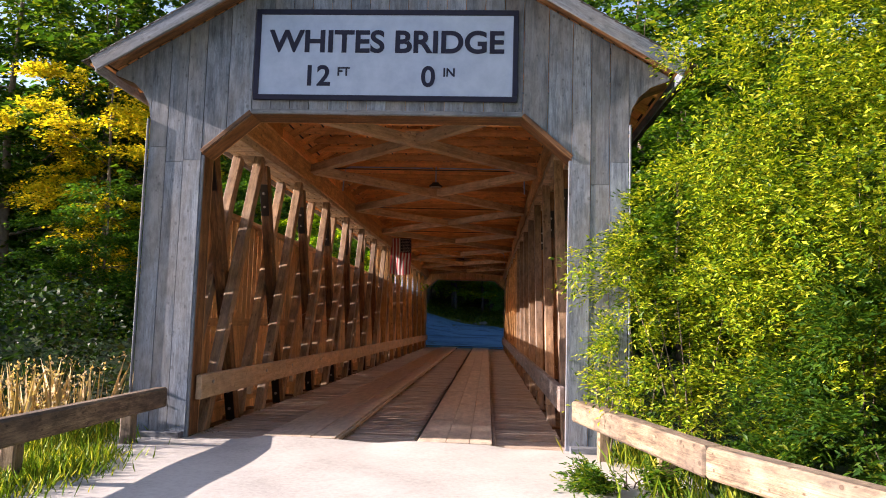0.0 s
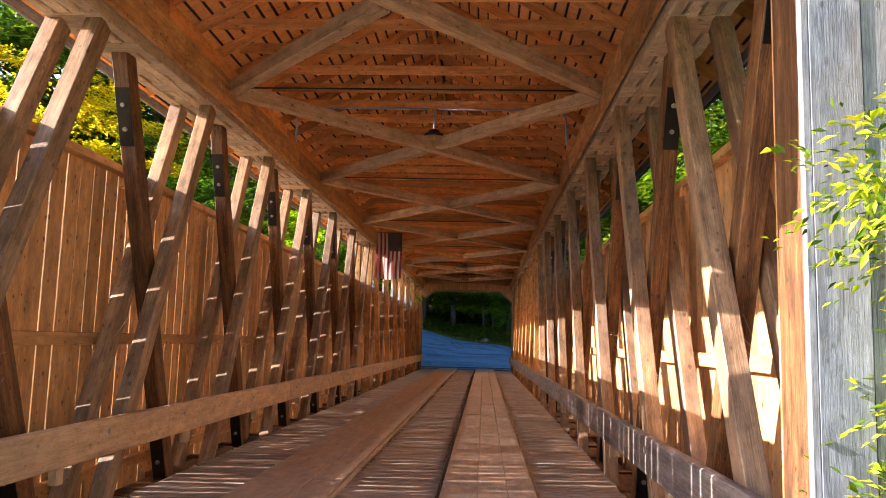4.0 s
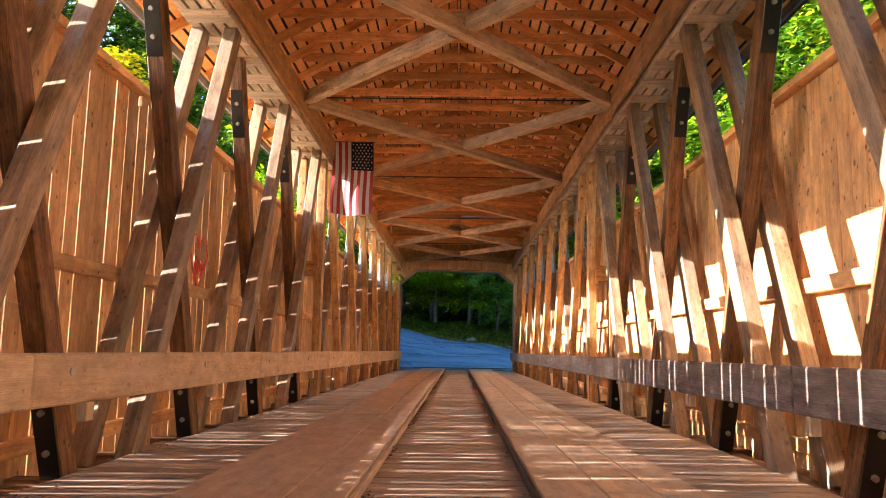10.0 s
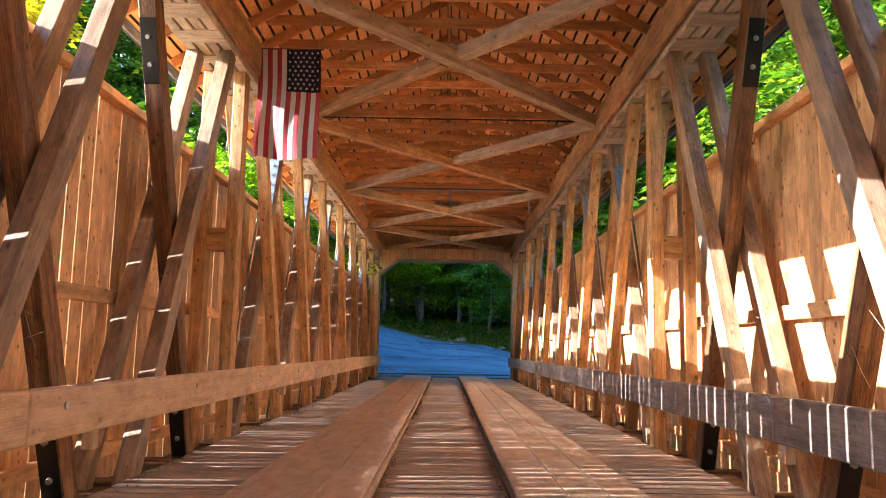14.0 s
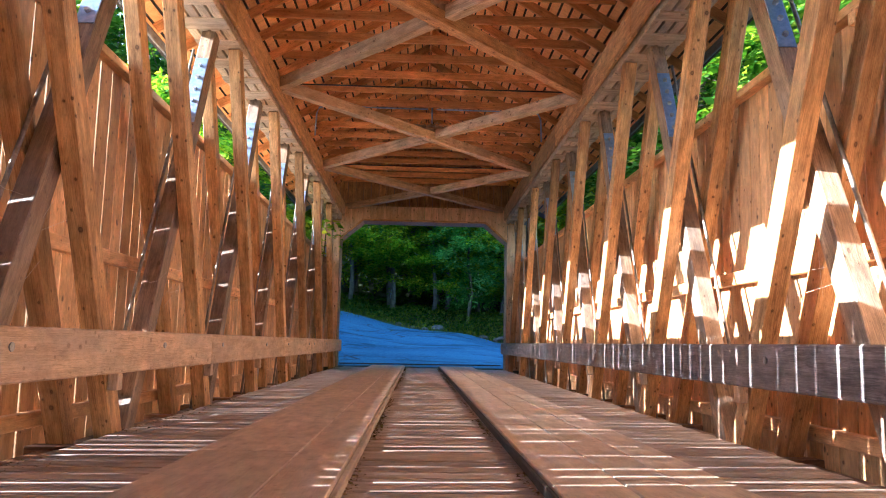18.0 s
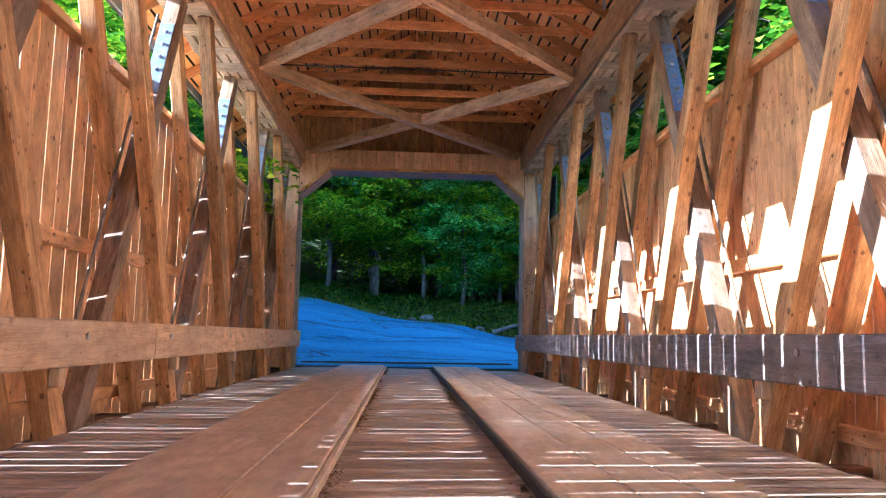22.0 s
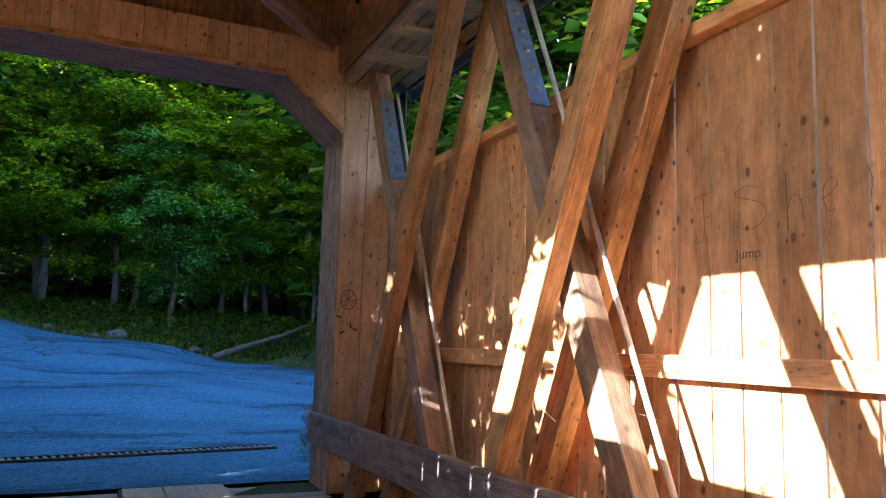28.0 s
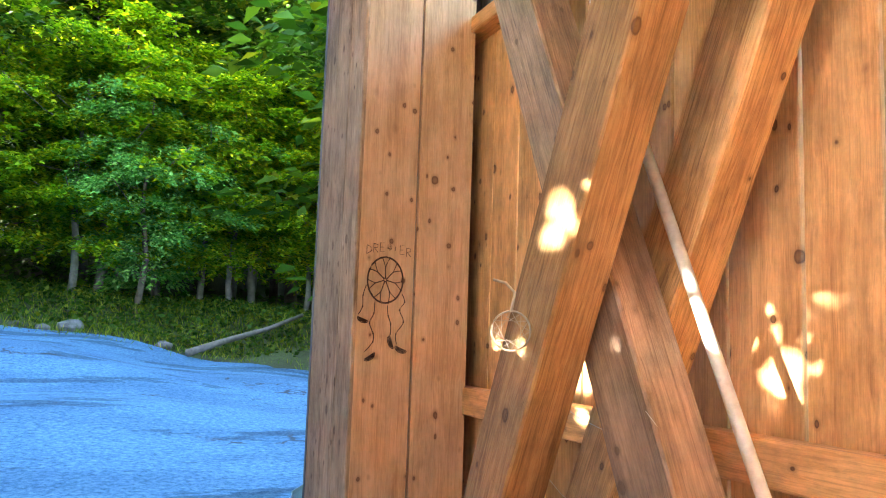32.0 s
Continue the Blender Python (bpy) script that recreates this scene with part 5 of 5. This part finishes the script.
def tree(name, seed, height, bare, radius, mat, bark, label, leaf=0.46, n_twig=420, per=20, droop=0.35, slim=0.55, n_pad=64):
    """A tapered trunk, limbs that fork from it, and a ragged crown of leaf sprays in tiers."""
    rs = np.random.RandomState(seed)
    rng = random.Random(seed)
    top = thing(name, label, "tree", (0, 0, 0))
    path = [Vector((0.12 * math.sin(i + seed), 0.12 * math.cos(1.7 * i + seed), -0.4 + (height * 0.93 + 0.4) * i / 8)) for i in range(9)]
    r0 = 0.011 * height + 0.05
    limb("trunk", path, r0, r0 * 0.18, bark, top)
    tips = []
    n_limb = 14
    for i in range(n_limb):
        f = bare + (0.97 - bare) * (i / n_limb) ** 0.9
        k = min(7, int(f * 8))
        base = path[k].lerp(path[k + 1], f * 8 - k) if f < 1 else path[8]
        a = i * 2.4 + rng.uniform(-0.5, 0.5)
        crown = math.sin(math.pi * min(1.0, max(0.14, (f - bare) / (1 - bare) * 0.80 + 0.16))) ** 0.7
        reach = radius * crown * rng.uniform(0.75, 1.15)
        tip = base + Vector((math.cos(a) * reach, math.sin(a) * reach, reach * rng.uniform(0.15, 0.5)))
        mid = base.lerp(tip, 0.5) + Vector((0, 0, -0.05 * reach))
        v, fc = tube_data([base, mid, tip], [r0 * 0.35 * (1.1 - f), r0 * 0.22 * (1.1 - f), 0.02], 6)
        put("limb", raw("limb", v, fc, True), bark, top)
        tips.append((base, mid, tip, reach))
    starts, ways = [], []
    pads = []
    for j in range(n_pad):
        base, mid, tip, reach = tips[j % n_limb]
        u = rng.uniform(0.3, 1.08)
        p = base.lerp(mid, u * 2) if u < 0.5 else mid.lerp(tip, u * 2 - 1)
        spread_r = 0.30 * reach * u + 0.2
        pads.append((p + Vector((rng.gauss(0, 1) * spread_r, rng.gauss(0, 1) * spread_r, rng.gauss(0, 1) * spread_r * 0.45)), base, rng.uniform(0.09, 0.17) * radius))
    for j in range(n_twig):
        p, base, pr = pads[rng.randrange(n_pad)]
        off = Vector((rng.gauss(0, 1) * pr, rng.gauss(0, 1) * pr, rng.gauss(0, 1) * pr * 0.20))
        d = (p + off * 2.0 - base)
        d.z *= 0.25
        off.z -= 0.25 * off.xy.length
        starts.append(p + off)
        ways.append(Vector((d.x + rng.gauss(0, 0.4), d.y + rng.gauss(0, 0.4), d.z + rng.gauss(0, 0.25))))
    args = twigs(rs, np.array(starts), np.array(ways), leaf * 4.2, per, droop, 0.75, leaf, slim)
    leaf_cloud("crown", *args, mat, top)
    return top


def stand(proto, x, y, turn=0.0, size=1.0):
    """A copy of a tree on the ground."""
    m = pose(x, y, float(ground_z(x, y)), 0, 0, turn) @ Matrix.Diagonal((size, size, size * 1.0, 1))
    c = copy_thing(proto, m)
    return c


def place(proto, x, y, turn=0.0, size=1.0):
    proto.matrix_basis = pose(x, y, float(ground_z(x, y)), 0, 0, turn) @ Matrix.Diagonal((size, size, size, 1))


maple = tree("maple_tree", 1, 24, 0.14, 7.5, GREEN, BARK, "tall green maple with a layered leafy crown", n_twig=560)
broad = tree("broadleaf_tree", 2, 20, 0.08, 7.0, DEEP, BARK, "dark green broadleaf tree at the wood's edge", n_twig=560)
slim_t = tree("slender_tree", 3, 17, 0.45, 4.0, GREEN, PALEBARK, "slender tree with a pale bare trunk", n_twig=320, leaf=0.38)
gold = tree("yellow_maple_tree", 4, 27, 0.24, 8.0, YELLOW, BARK, "maple turning bright yellow and orange in autumn", n_twig=1250, leaf=0.40, n_pad=44)
lime = tree("lime_green_tree", 5, 18, 0.10, 6.5, LIME, BARK, "sunlit yellow-green tree on the river bank", n_twig=560)
teal = tree("small_tree", 6, 9.5, 0.20, 3.2, TEAL, BARK, "small blue-green tree with fine drooping foliage", leaf=0.20, n_twig=900, droop=0.6, n_pad=50)
under = tree("understory_tree", 7, 12.5, 0.24, 4.3, UNDER, PALEBARK, "slender young maple with layered sprays of green leaves", leaf=0.24, n_twig=1150, n_pad=70)

# the wood beyond the exit
place(teal, 3.6, 75.4, 40, 1.0)
place(under, 1.0, 77.0, 15, 0.95)
for x, y, turn, size in ((2.1, 77.8, 100, 1.12), (6.3, 77.2, 150, 0.9), (4.6, 78.9, 200, 1.2), (7.4, 76.6, 250, 0.85), (8.6, 78.2, 300, 1.05), (10.8, 76.4, 60, 0.8), (11.6, 78.0, 330, 1.1), (-2.2, 78.4, 20, 1.1),
                         (-5.5, 79.0, 80, 1.15), (-8.8, 80.0, 180, 1.05), (-12.5, 81.0, 230, 1.15), (14.6, 76.0, 120, 1.0), (-16.5, 82.5, 290, 1.1), (17.5, 75.5, 10, 1.05), (-21.0, 84.0, 50, 1.15)):
    stand(under, x, y, turn, size)
rng = random.Random(77)
spots = [(-14, 84, maple), (-6.5, 92, broad), (2.5, 88, broad), (12, 84, maple), (19, 79, broad), (26, 86, maple), (-22, 92, broad),
         (8, 96, maple), (-2, 101, maple), (16, 98, broad), (-12, 104, maple), (30, 99, broad), (-26, 105, maple), (38, 90, maple),
         (4, 112, maple), (-18, 116, broad), (20, 114, maple), (46, 106, broad), (-36, 116, maple), (58, 96, maple), (11, 84.5, broad)]
first = {"maple_tree": True, "broadleaf_tree": True}
for x, y, p in spots:
    size = rng.uniform(0.85, 1.2)
    if first.get(p.name):
        place(p, x, y, rng.uniform(0, 360), size)
        first[p.name] = False
    else:
        stand(p, x, y, rng.uniform(0, 360), size)
slims = [(-2.40, 80.0), (1.4, 83.5), (3.0, 85.0), (-0.8, 86.5), (8.5, 82.5), (10.2, 86.0), (13.5, 81.5), (-9.0, 87.0), (6.6, 87.5), (-13.5, 89.5), (15.5, 84.5), (-17.5, 86.0), (-5.6, 84.5)]
for i, (x, y) in enumerate(slims):
    if i == 0:
        place(slim_t, x, y, 20, 1.15)
    else:
        stand(slim_t, x, y, 47.0 * i, rng.uniform(0.8, 1.15))
# shade trees on the bank at the exit, and the far bank up the river
place(gold, -31.0, 51.0, 10, 0.86)
stand(broad, -28.5, 46.6, 40, 0.72)
stand(gold, -47.0, 74.0, 130, 0.9)
for x, y, p, s in ((-15, 55, broad, 0.85), (-23, 60, maple, 0.9), (-12, 53, maple, 0.75), (-20, 61.5, broad, 0.8), (-30, 67, maple, 0.9), (-9.5, 49.5, broad, 0.5), (-17, 47.6, broad, 0.72), (-40, 62, maple, 1.0),
                   (-25, 47.5, broad, 0.55), (-52, 60, broad, 1.1), (-70, 64, maple, 1.2), (-34, 60, broad, 0.9), (24.5, 62, maple, 1.45), (31, 70, maple, 1.4),
                   (19, 56, maple, 0.8), (22, 60, broad, 1.0), (32, 66, maple, 1.0), (18, 52, lime, 0.7), (26, 53, lime, 0.85), (36, 56, maple, 0.9), (46, 62, broad, 1.0),
                   (44, 74, maple, 1.2), (58, 66, broad, 1.2), (70, 72, maple, 1.3)):
    stand(p, x, y, rng.uniform(0, 360), s)
for x, y, p, s in ((15.5, 45.0, lime, 1.0), (23, 47, lime, 1.25), (31, 49, maple, 1.0), (40, 48, lime, 1.4), (50, 52, maple, 1.15), (-29, 45.5, broad, 0.45), (-53, 66, broad, 1.5), (29, 58, maple, 1.4), (19.5, 60, broad, 1.5), (-46, 60, maple, 1.5), (-30, 64, maple, 1.45), (-16, 51.5, broad, 0.8), (-13.5, 47.3, broad, 0.6), (-37, 62, maple, 1.45)):
    stand(p, x, y, rng.uniform(0, 360), s)
place(lime, 19, 46.5, 70, 0.75)
stand(maple, 16.0, 62.0, 120, 1.45)
# Trees added to dapple the exit's east wall and shade the road.
stand(under, -9.5, 44.4, 130, 1.0)
stand(broad, -10.4, 44.8, 75, 0.56)
stand(under, -17.5, 56.6, 60, 1.05)
stand(under, -13.5, 52.3, 200, 0.95)
# tall trees added up the river, out of view, to shade the far bank
for x, y, p, s in ((-58, 43, maple, 0.9), (-50, 44.5, broad, 0.8), (-64, 48, maple, 0.9), (-75, 66, maple, 1.4), (-82, 67, maple, 1.4)):
    stand(p, x, y, rng.uniform(0, 360), s)
# trees behind the walker, which close the place
for x, y, p, s in ((27, -4, lime, 1.0), (29, 3.5, maple, 0.9), (36, -8, maple, 1.0), (16, -24, maple, 0.9), (-18, -34, broad, 0.9), (8, -48, maple, 1.0), (-8, -52, broad, 1.0), (30, -20, broad, 1.1), (40, 8, maple, 0.9)):
    stand(p, x, y, rng.uniform(0, 360), s)


def utility_box():
    gz = float(ground_z(-2.35, 80.0))
    b = thing("utility_box", "pale square utility box with a bent conduit on a tree trunk", "utility box", (-2.05, 79.7, gz))
    put("body", box(0.40, 0.16, 0.42, SHADEDWHITE, 0.015), None, b, Matrix.Translation((-1.98, 79.72, 5.75)))
    put("cover", box(0.36, 0.02, 0.38, SHADEDWHITE, 0.006), None, b, Matrix.Translation((-1.98, 79.63, 5.75)))
    tube("conduit", [(-2.05, 79.72, 5.56), (-2.08, 79.72, 5.35), (-2.28, 79.72, 5.0), (-2.34, 79.72, 4.6), (-2.38, 79.72, gz - 0.1)], 0.035, SHADEDWHITE, b)


utility_box()


def shrub(name, seed, x, y, height, radius, label, n_twig, leaf=0.10, mat=None, low=0.0):
    """A dense bush of stems whose leaves stand in feathered rows."""
    rs = np.random.RandomState(seed)
    top = thing(name, label, "bush", (x, y, 0), group="bushes at the entrance")
    g = float(ground_z(x, y))
    for i in range(5):
        a, r = rs.uniform(0, 6.28), radius * rs.uniform(0.2, 0.9)
        h = height * rs.uniform(0.4, 0.65)
        pts = [(x + 0.1 * r * math.cos(a), y + 0.1 * r * math.sin(a), g - 0.2), (x + 0.5 * r * math.cos(a), y + 0.5 * r * math.sin(a), g + 0.5 * h), (x + r * math.cos(a), y + r * math.sin(a), g + h)]
        v, f = tube_data(pts, [0.022, 0.011, 0.003], 5)
        put("stem", raw("stem", v, f, True), BARK, top)
    n_clump = max(6, n_twig // 20)
    which = rs.randint(0, n_clump, n_twig)
    a = rs.uniform(0, 2 * np.pi, n_clump)[which] + rs.normal(0, 0.13, n_twig)
    q = np.clip(rs.uniform(0, 1, n_clump)[which] ** 0.6 + rs.normal(0, 0.10, n_twig), 0, 1.15)
    zz = np.clip(low + (height - low) * rs.uniform(0.02, 1.0, n_clump)[which] + rs.normal(0, 0.05 * height ** 0.5, n_twig), low, height)
    prof = np.sin(np.pi * np.clip(0.18 + 0.80 * zz / height, 0, 1)) ** 0.6
    bump_r = 1 + 0.16 * np.sin(3 * a + 1.3 * zz + seed) + 0.12 * np.sin(7 * a + 2.9 * zz)
    rr = radius * prof * bump_r * (0.45 + 0.55 * q)
    st = np.stack([x + rr * np.cos(a), y + rr * np.sin(a), g + zz], -1)
    wy = np.stack([np.cos(a), np.sin(a), 0.35 + 0.5 * rs.normal(0, 1, n_twig)], -1) + rs.normal(0, 0.35, (n_twig, 3))
    leaf_cloud("leaves", *twigs(rs, st, wy, leaf * 5.5, 22, 0.35, 0.9, leaf, 0.36), mat or BUSHLEAF, top)
    return top


shrub("bush", 11, 6.5, -1.6, 9.2, 2.15, "tall dense sunlit bush of narrow yellow-green leaves", 4600, 0.078, low=1.2)
shrub("bush", 12, 8.3, -3.5, 9.0, 2.6, "tall dense sunlit bush of narrow yellow-green leaves", 4000, 0.082, low=2.4)
shrub("bush", 13, 9.6, 0.4, 10.5, 3.2, "tall dense sunlit bush of narrow yellow-green leaves", 2200, 0.12)
shrub("bush", 14, 4.55, -0.9, 4.3, 1.30, "leafy bush reaching in front of the portal post", 1100, 0.075, low=0.3)
shrub("bush", 15, 10.5, -5.2, 7.5, 2.8, "tall dense sunlit bush of narrow yellow-green leaves", 1500, 0.12)
shrub("bush", 18, 3.95, -0.25, 3.4, 0.70, "slim leafy sprigs in front of the portal post", 380, 0.075, low=0.5)
shrub("bush", 22, 3.35, -0.75, 3.0, 0.85, "thin leafy sprigs reaching into the opening", 60, 0.075, low=2.2)
shrub("ground_vine", 16, 3.35, -2.5, 0.30, 0.52, "low broad-leaved vine under the timber rail", 150, 0.075, LIME)
# Low bushes take darker leaves: the shade under the bush is in the colour.
shrub("bush", 19, 6.1, -3.5, 2.7, 1.5, "low green part of the bush behind the timber rail, leaves shade-darkened", 1300, 0.088, GREEN)
shrub("bush", 20, 7.7, -5.8, 2.8, 1.6, "low green part of the bush behind the timber rail, leaves shade-darkened", 1300, 0.088, GREEN)
stand(lime, 11.4, 4.2, 200, 0.8)
shrub("bush", 17, 12.5, 4.5, 12.0, 3.4, "tall dark green bush behind the bridge corner", 1500, 0.14, GREEN)


def thicket(name, seed, area, n, size, mat, label, height, base=0.0):
    """Undergrowth or far woods that nobody could count: leaf clumps over an area, in mounds."""
    rs = np.random.RandomState(seed)
    x, y = area(rs, n)
    top = height * (0.55 + 0.25 * np.sin(x * 0.35 + seed) + 0.2 * np.sin(y * 0.5 + x * 0.13))
    z = ground_z(x, y) + base + top * rs.rand(n)
    pos = np.stack([x, y, z], -1)
    way = rs.normal(0, 1, (n, 3)) * np.array([1, 1, 0.4]) + np.array([0, -0.4, 0.0])
    up = np.array([0, 0, 1.0]) + rs.normal(0, 0.5, (n, 3))
    ln = size * (0.5 + rs.rand(n))
    tagged(leaf_cloud(name, pos, way, up, ln, ln * 0.6, mat), label, "woods", kind="stuff")


def ring(rs, n):
    a = rs.uniform(-0.35, math.pi + 0.35, n)
    r = 98 + 16 * rs.rand(n)
    return r * np.cos(a) * 1.15, 36 + r * np.sin(a)


thicket("far_woods", 51, ring, 26000, 2.4, DEEP, "dense dark far woods that close the valley", 34.0)
thicket("undergrowth", 52, lambda rs, n: (rs.uniform(-45, 45, n), 80 + 22 * rs.rand(n) ** 1.5), 6000, 0.4, DEEP, "dark undergrowth beneath the trees", 0.9)
thicket("undergrowth", 53, lambda rs, n: (rs.uniform(-60, -9, n), 44.5 + 9 * rs.rand(n)), 7000, 0.6, DEEP, "leafy undergrowth on the river bank", 5.0)
def near_bank(rs, n):
    x = -5.2 - 19 * rs.rand(n) ** 1.25
    return x, 0.3 + (2.6 + 0.9 * np.sin(0.7 * x) + 0.7 * np.sin(1.9 * x + 1)) * rs.rand(n) ** 1.2 + 0.25 * rs.normal(0, 1, n)


thicket("undergrowth", 55, near_bank, 20000, 0.13, SHADELEAF, "low green growth on the near river bank, leaves shade-darkened", 4.2, 0.0)
thicket("undergrowth", 54, lambda rs, n: (rs.uniform(9, 60, n), 46.0 + 10 * rs.rand(n)), 7000, 0.6, LIME, "sunlit leafy undergrowth on the river bank", 5.0)


def litter(name, seed, n, spots, label):
    """Dry leaf crumbs and grit that lie along the seams of the deck."""
    rs = np.random.RandomState(seed)
    x, y, z = spots(rs, n)
    way = rs.normal(0, 1, (n, 3)) * np.array([1, 1, 0.12])
    up = np.array([0, 0, 1.0]) + rs.normal(0, 0.35, (n, 3))
    ln = 0.010 + 0.030 * rs.rand(n) ** 3
    tagged(leaf_cloud(name, np.stack([x, y, z], -1), way, up, ln, ln * 0.7, LITTER), label, "litter", kind="stuff")


def clumped(rs, n):
    """Places along the deck, thicker here and there."""
    y = rs.uniform(0.3, 46.0, 4 * n)
    keep = rs.rand(4 * n) < 0.30 + 0.30 * np.sin(1.9 * y) + 0.30 * np.sin(0.7 * y + 1.0)
    return np.resize(y[keep], n)


litter("leaf_litter", 71, 5200, lambda rs, n: (-0.535 + 0.030 * rs.normal(0, 1, n).clip(-0.6, 3.5), clumped(rs, n), 0.005 + 0.012 * rs.rand(n)), "brown leaf crumbs and grit along the runner's edge")
litter("leaf_litter", 72, 3200, lambda rs, n: (-2.90 + 0.30 * rs.rand(n) ** 3, clumped(rs, n), 0.004 + 0.006 * rs.rand(n)), "brown leaf crumbs along the edge of the deck")
litter("leaf_litter", 73, 2600, lambda rs, n: (0.600 - 0.025 * np.abs(rs.normal(0, 1, n)), clumped(rs, n), 0.004 + 0.008 * rs.rand(n)), "brown leaf crumbs and grit beside the dark strip")


def blades(name, seed, spots_xy, n, h, mat, label, category, lean=0.35, seedheads=False, wide=0.012):
    rs = np.random.RandomState(seed)
    k = rs.randint(0, len(spots_xy), n)
    c = np.array(spots_xy)[k]
    x = c[:, 0] + rs.normal(0, 1, n) * c[:, 2]
    y = c[:, 1] + rs.normal(0, 1, n) * c[:, 3]
    pos = np.stack([x, y, ground_z(x, y) - 0.02], -1)
    way = np.stack([rs.normal(0, lean, n), rs.normal(0, lean, n), np.ones(n)], -1)
    up = rs.normal(0, 1, (n, 3))
    ln = h * (0.4 + 0.9 * rs.rand(n))
    ob = leaf_cloud(name, pos, way, up, ln, np.full(n, wide) + wide * rs.rand(n) + 0.004 * h * (wide > 0.01), mat)
    tagged(ob, label, category, kind="stuff")
    if seedheads:
        m = n // 2
        tip = pos[:m] + way[:m] / np.linalg.norm(way[:m], axis=1, keepdims=True) * ln[:m, None] * 0.95
        rep = np.repeat(tip, 5, 0) + rs.normal(0, 0.045, (m * 5, 3))
        w2 = rs.normal(0, 1, (m * 5, 3)) + np.array([0, 0, 0.6])
        o2 = leaf_cloud(name + "_heads", rep, w2, rs.normal(0, 1, (m * 5, 3)), np.full(m * 5, 0.055), np.full(m * 5, 0.04), mat)
        tagged(o2, "dry seed heads of tall autumn weeds", "weeds", kind="stuff")


blades("weeds", 31, [(-5.4, -1.4, 0.55, 0.5), (-6.4, -2.4, 0.7, 0.6), (-5.0, -0.2, 0.4, 0.5), (-7.6, -1.5, 0.8, 0.8)], 520, 1.0, STRAW, "tall dry straw-coloured weeds beside the rail", "weeds", 0.16, True, 0.004)
blades("grass", 32, [(-4.3, -1.2, 0.35, 0.8), (-4.6, -3.2, 0.5, 1.0), (-5.6, -2.2, 0.8, 1.2), (-4.4, -5.5, 0.5, 1.2)], 5200, 0.26, GRASS, "long green and yellow grass on the verge", "grass")
blades("grass", 36, [(-3.5, -2.7, 0.30, 0.5), (-3.6, -4.2, 0.35, 0.8), (-4.2, -3.2, 0.45, 0.8), (-3.4, -6.2, 0.3, 0.8)], 9000, 0.22, GRASS, "dense low green and yellow grass round the rail", "grass", 0.45)
blades("grass", 33, [(4.6, -3.6, 0.6, 1.2), (5.2, -6.5, 0.8, 1.2), (4.0, -0.8, 0.3, 0.4)], 2200, 0.35, GRASS, "green grass under the timber rail", "grass")
bank = [(x, 72.4 - 0.33 * x + 1.4 + d, 1.6, 0.9) for x in range(-24, 20, 2) for d in (0, 2.4, 5.0)]
blades("grass", 34, bank, 30000, 0.34, GRASS, "short green grass on the bank beyond the road", "grass", 0.5)
rs0 = np.random.RandomState(61)
cx = rs0.uniform(-26, 20, 16000)
cy = 73.0 - 0.33 * cx + 6.0 * rs0.rand(16000)
cw = rs0.normal(0, 1, (16000, 3)) * np.array([1, 1, 0.5])
cl = 0.14 + 0.12 * rs0.rand(16000)
tagged(leaf_cloud("ground_cover", np.stack([cx, cy, ground_z(cx, cy) + 0.03 + 0.28 * rs0.rand(16000)], -1), cw, np.array([0, 0, 1.0]) + rs0.normal(0, 0.4, (16000, 3)), cl, cl * 0.8, GREEN),
       "leafy green ground cover on the bank", "ground cover", kind="stuff")
blades("grass", 35, [(3.75, 47.6, 0.22, 0.5), (4.3, 49.3, 0.3, 0.6), (-3.9, 47.8, 0.25, 0.5), (-4.6, 49.5, 0.4, 0.7), (3.45, 47.0, 0.1, 0.2)], 1500, 0.30, GRASS, "tufts of green grass at the bridge corner", "grass", 0.4)
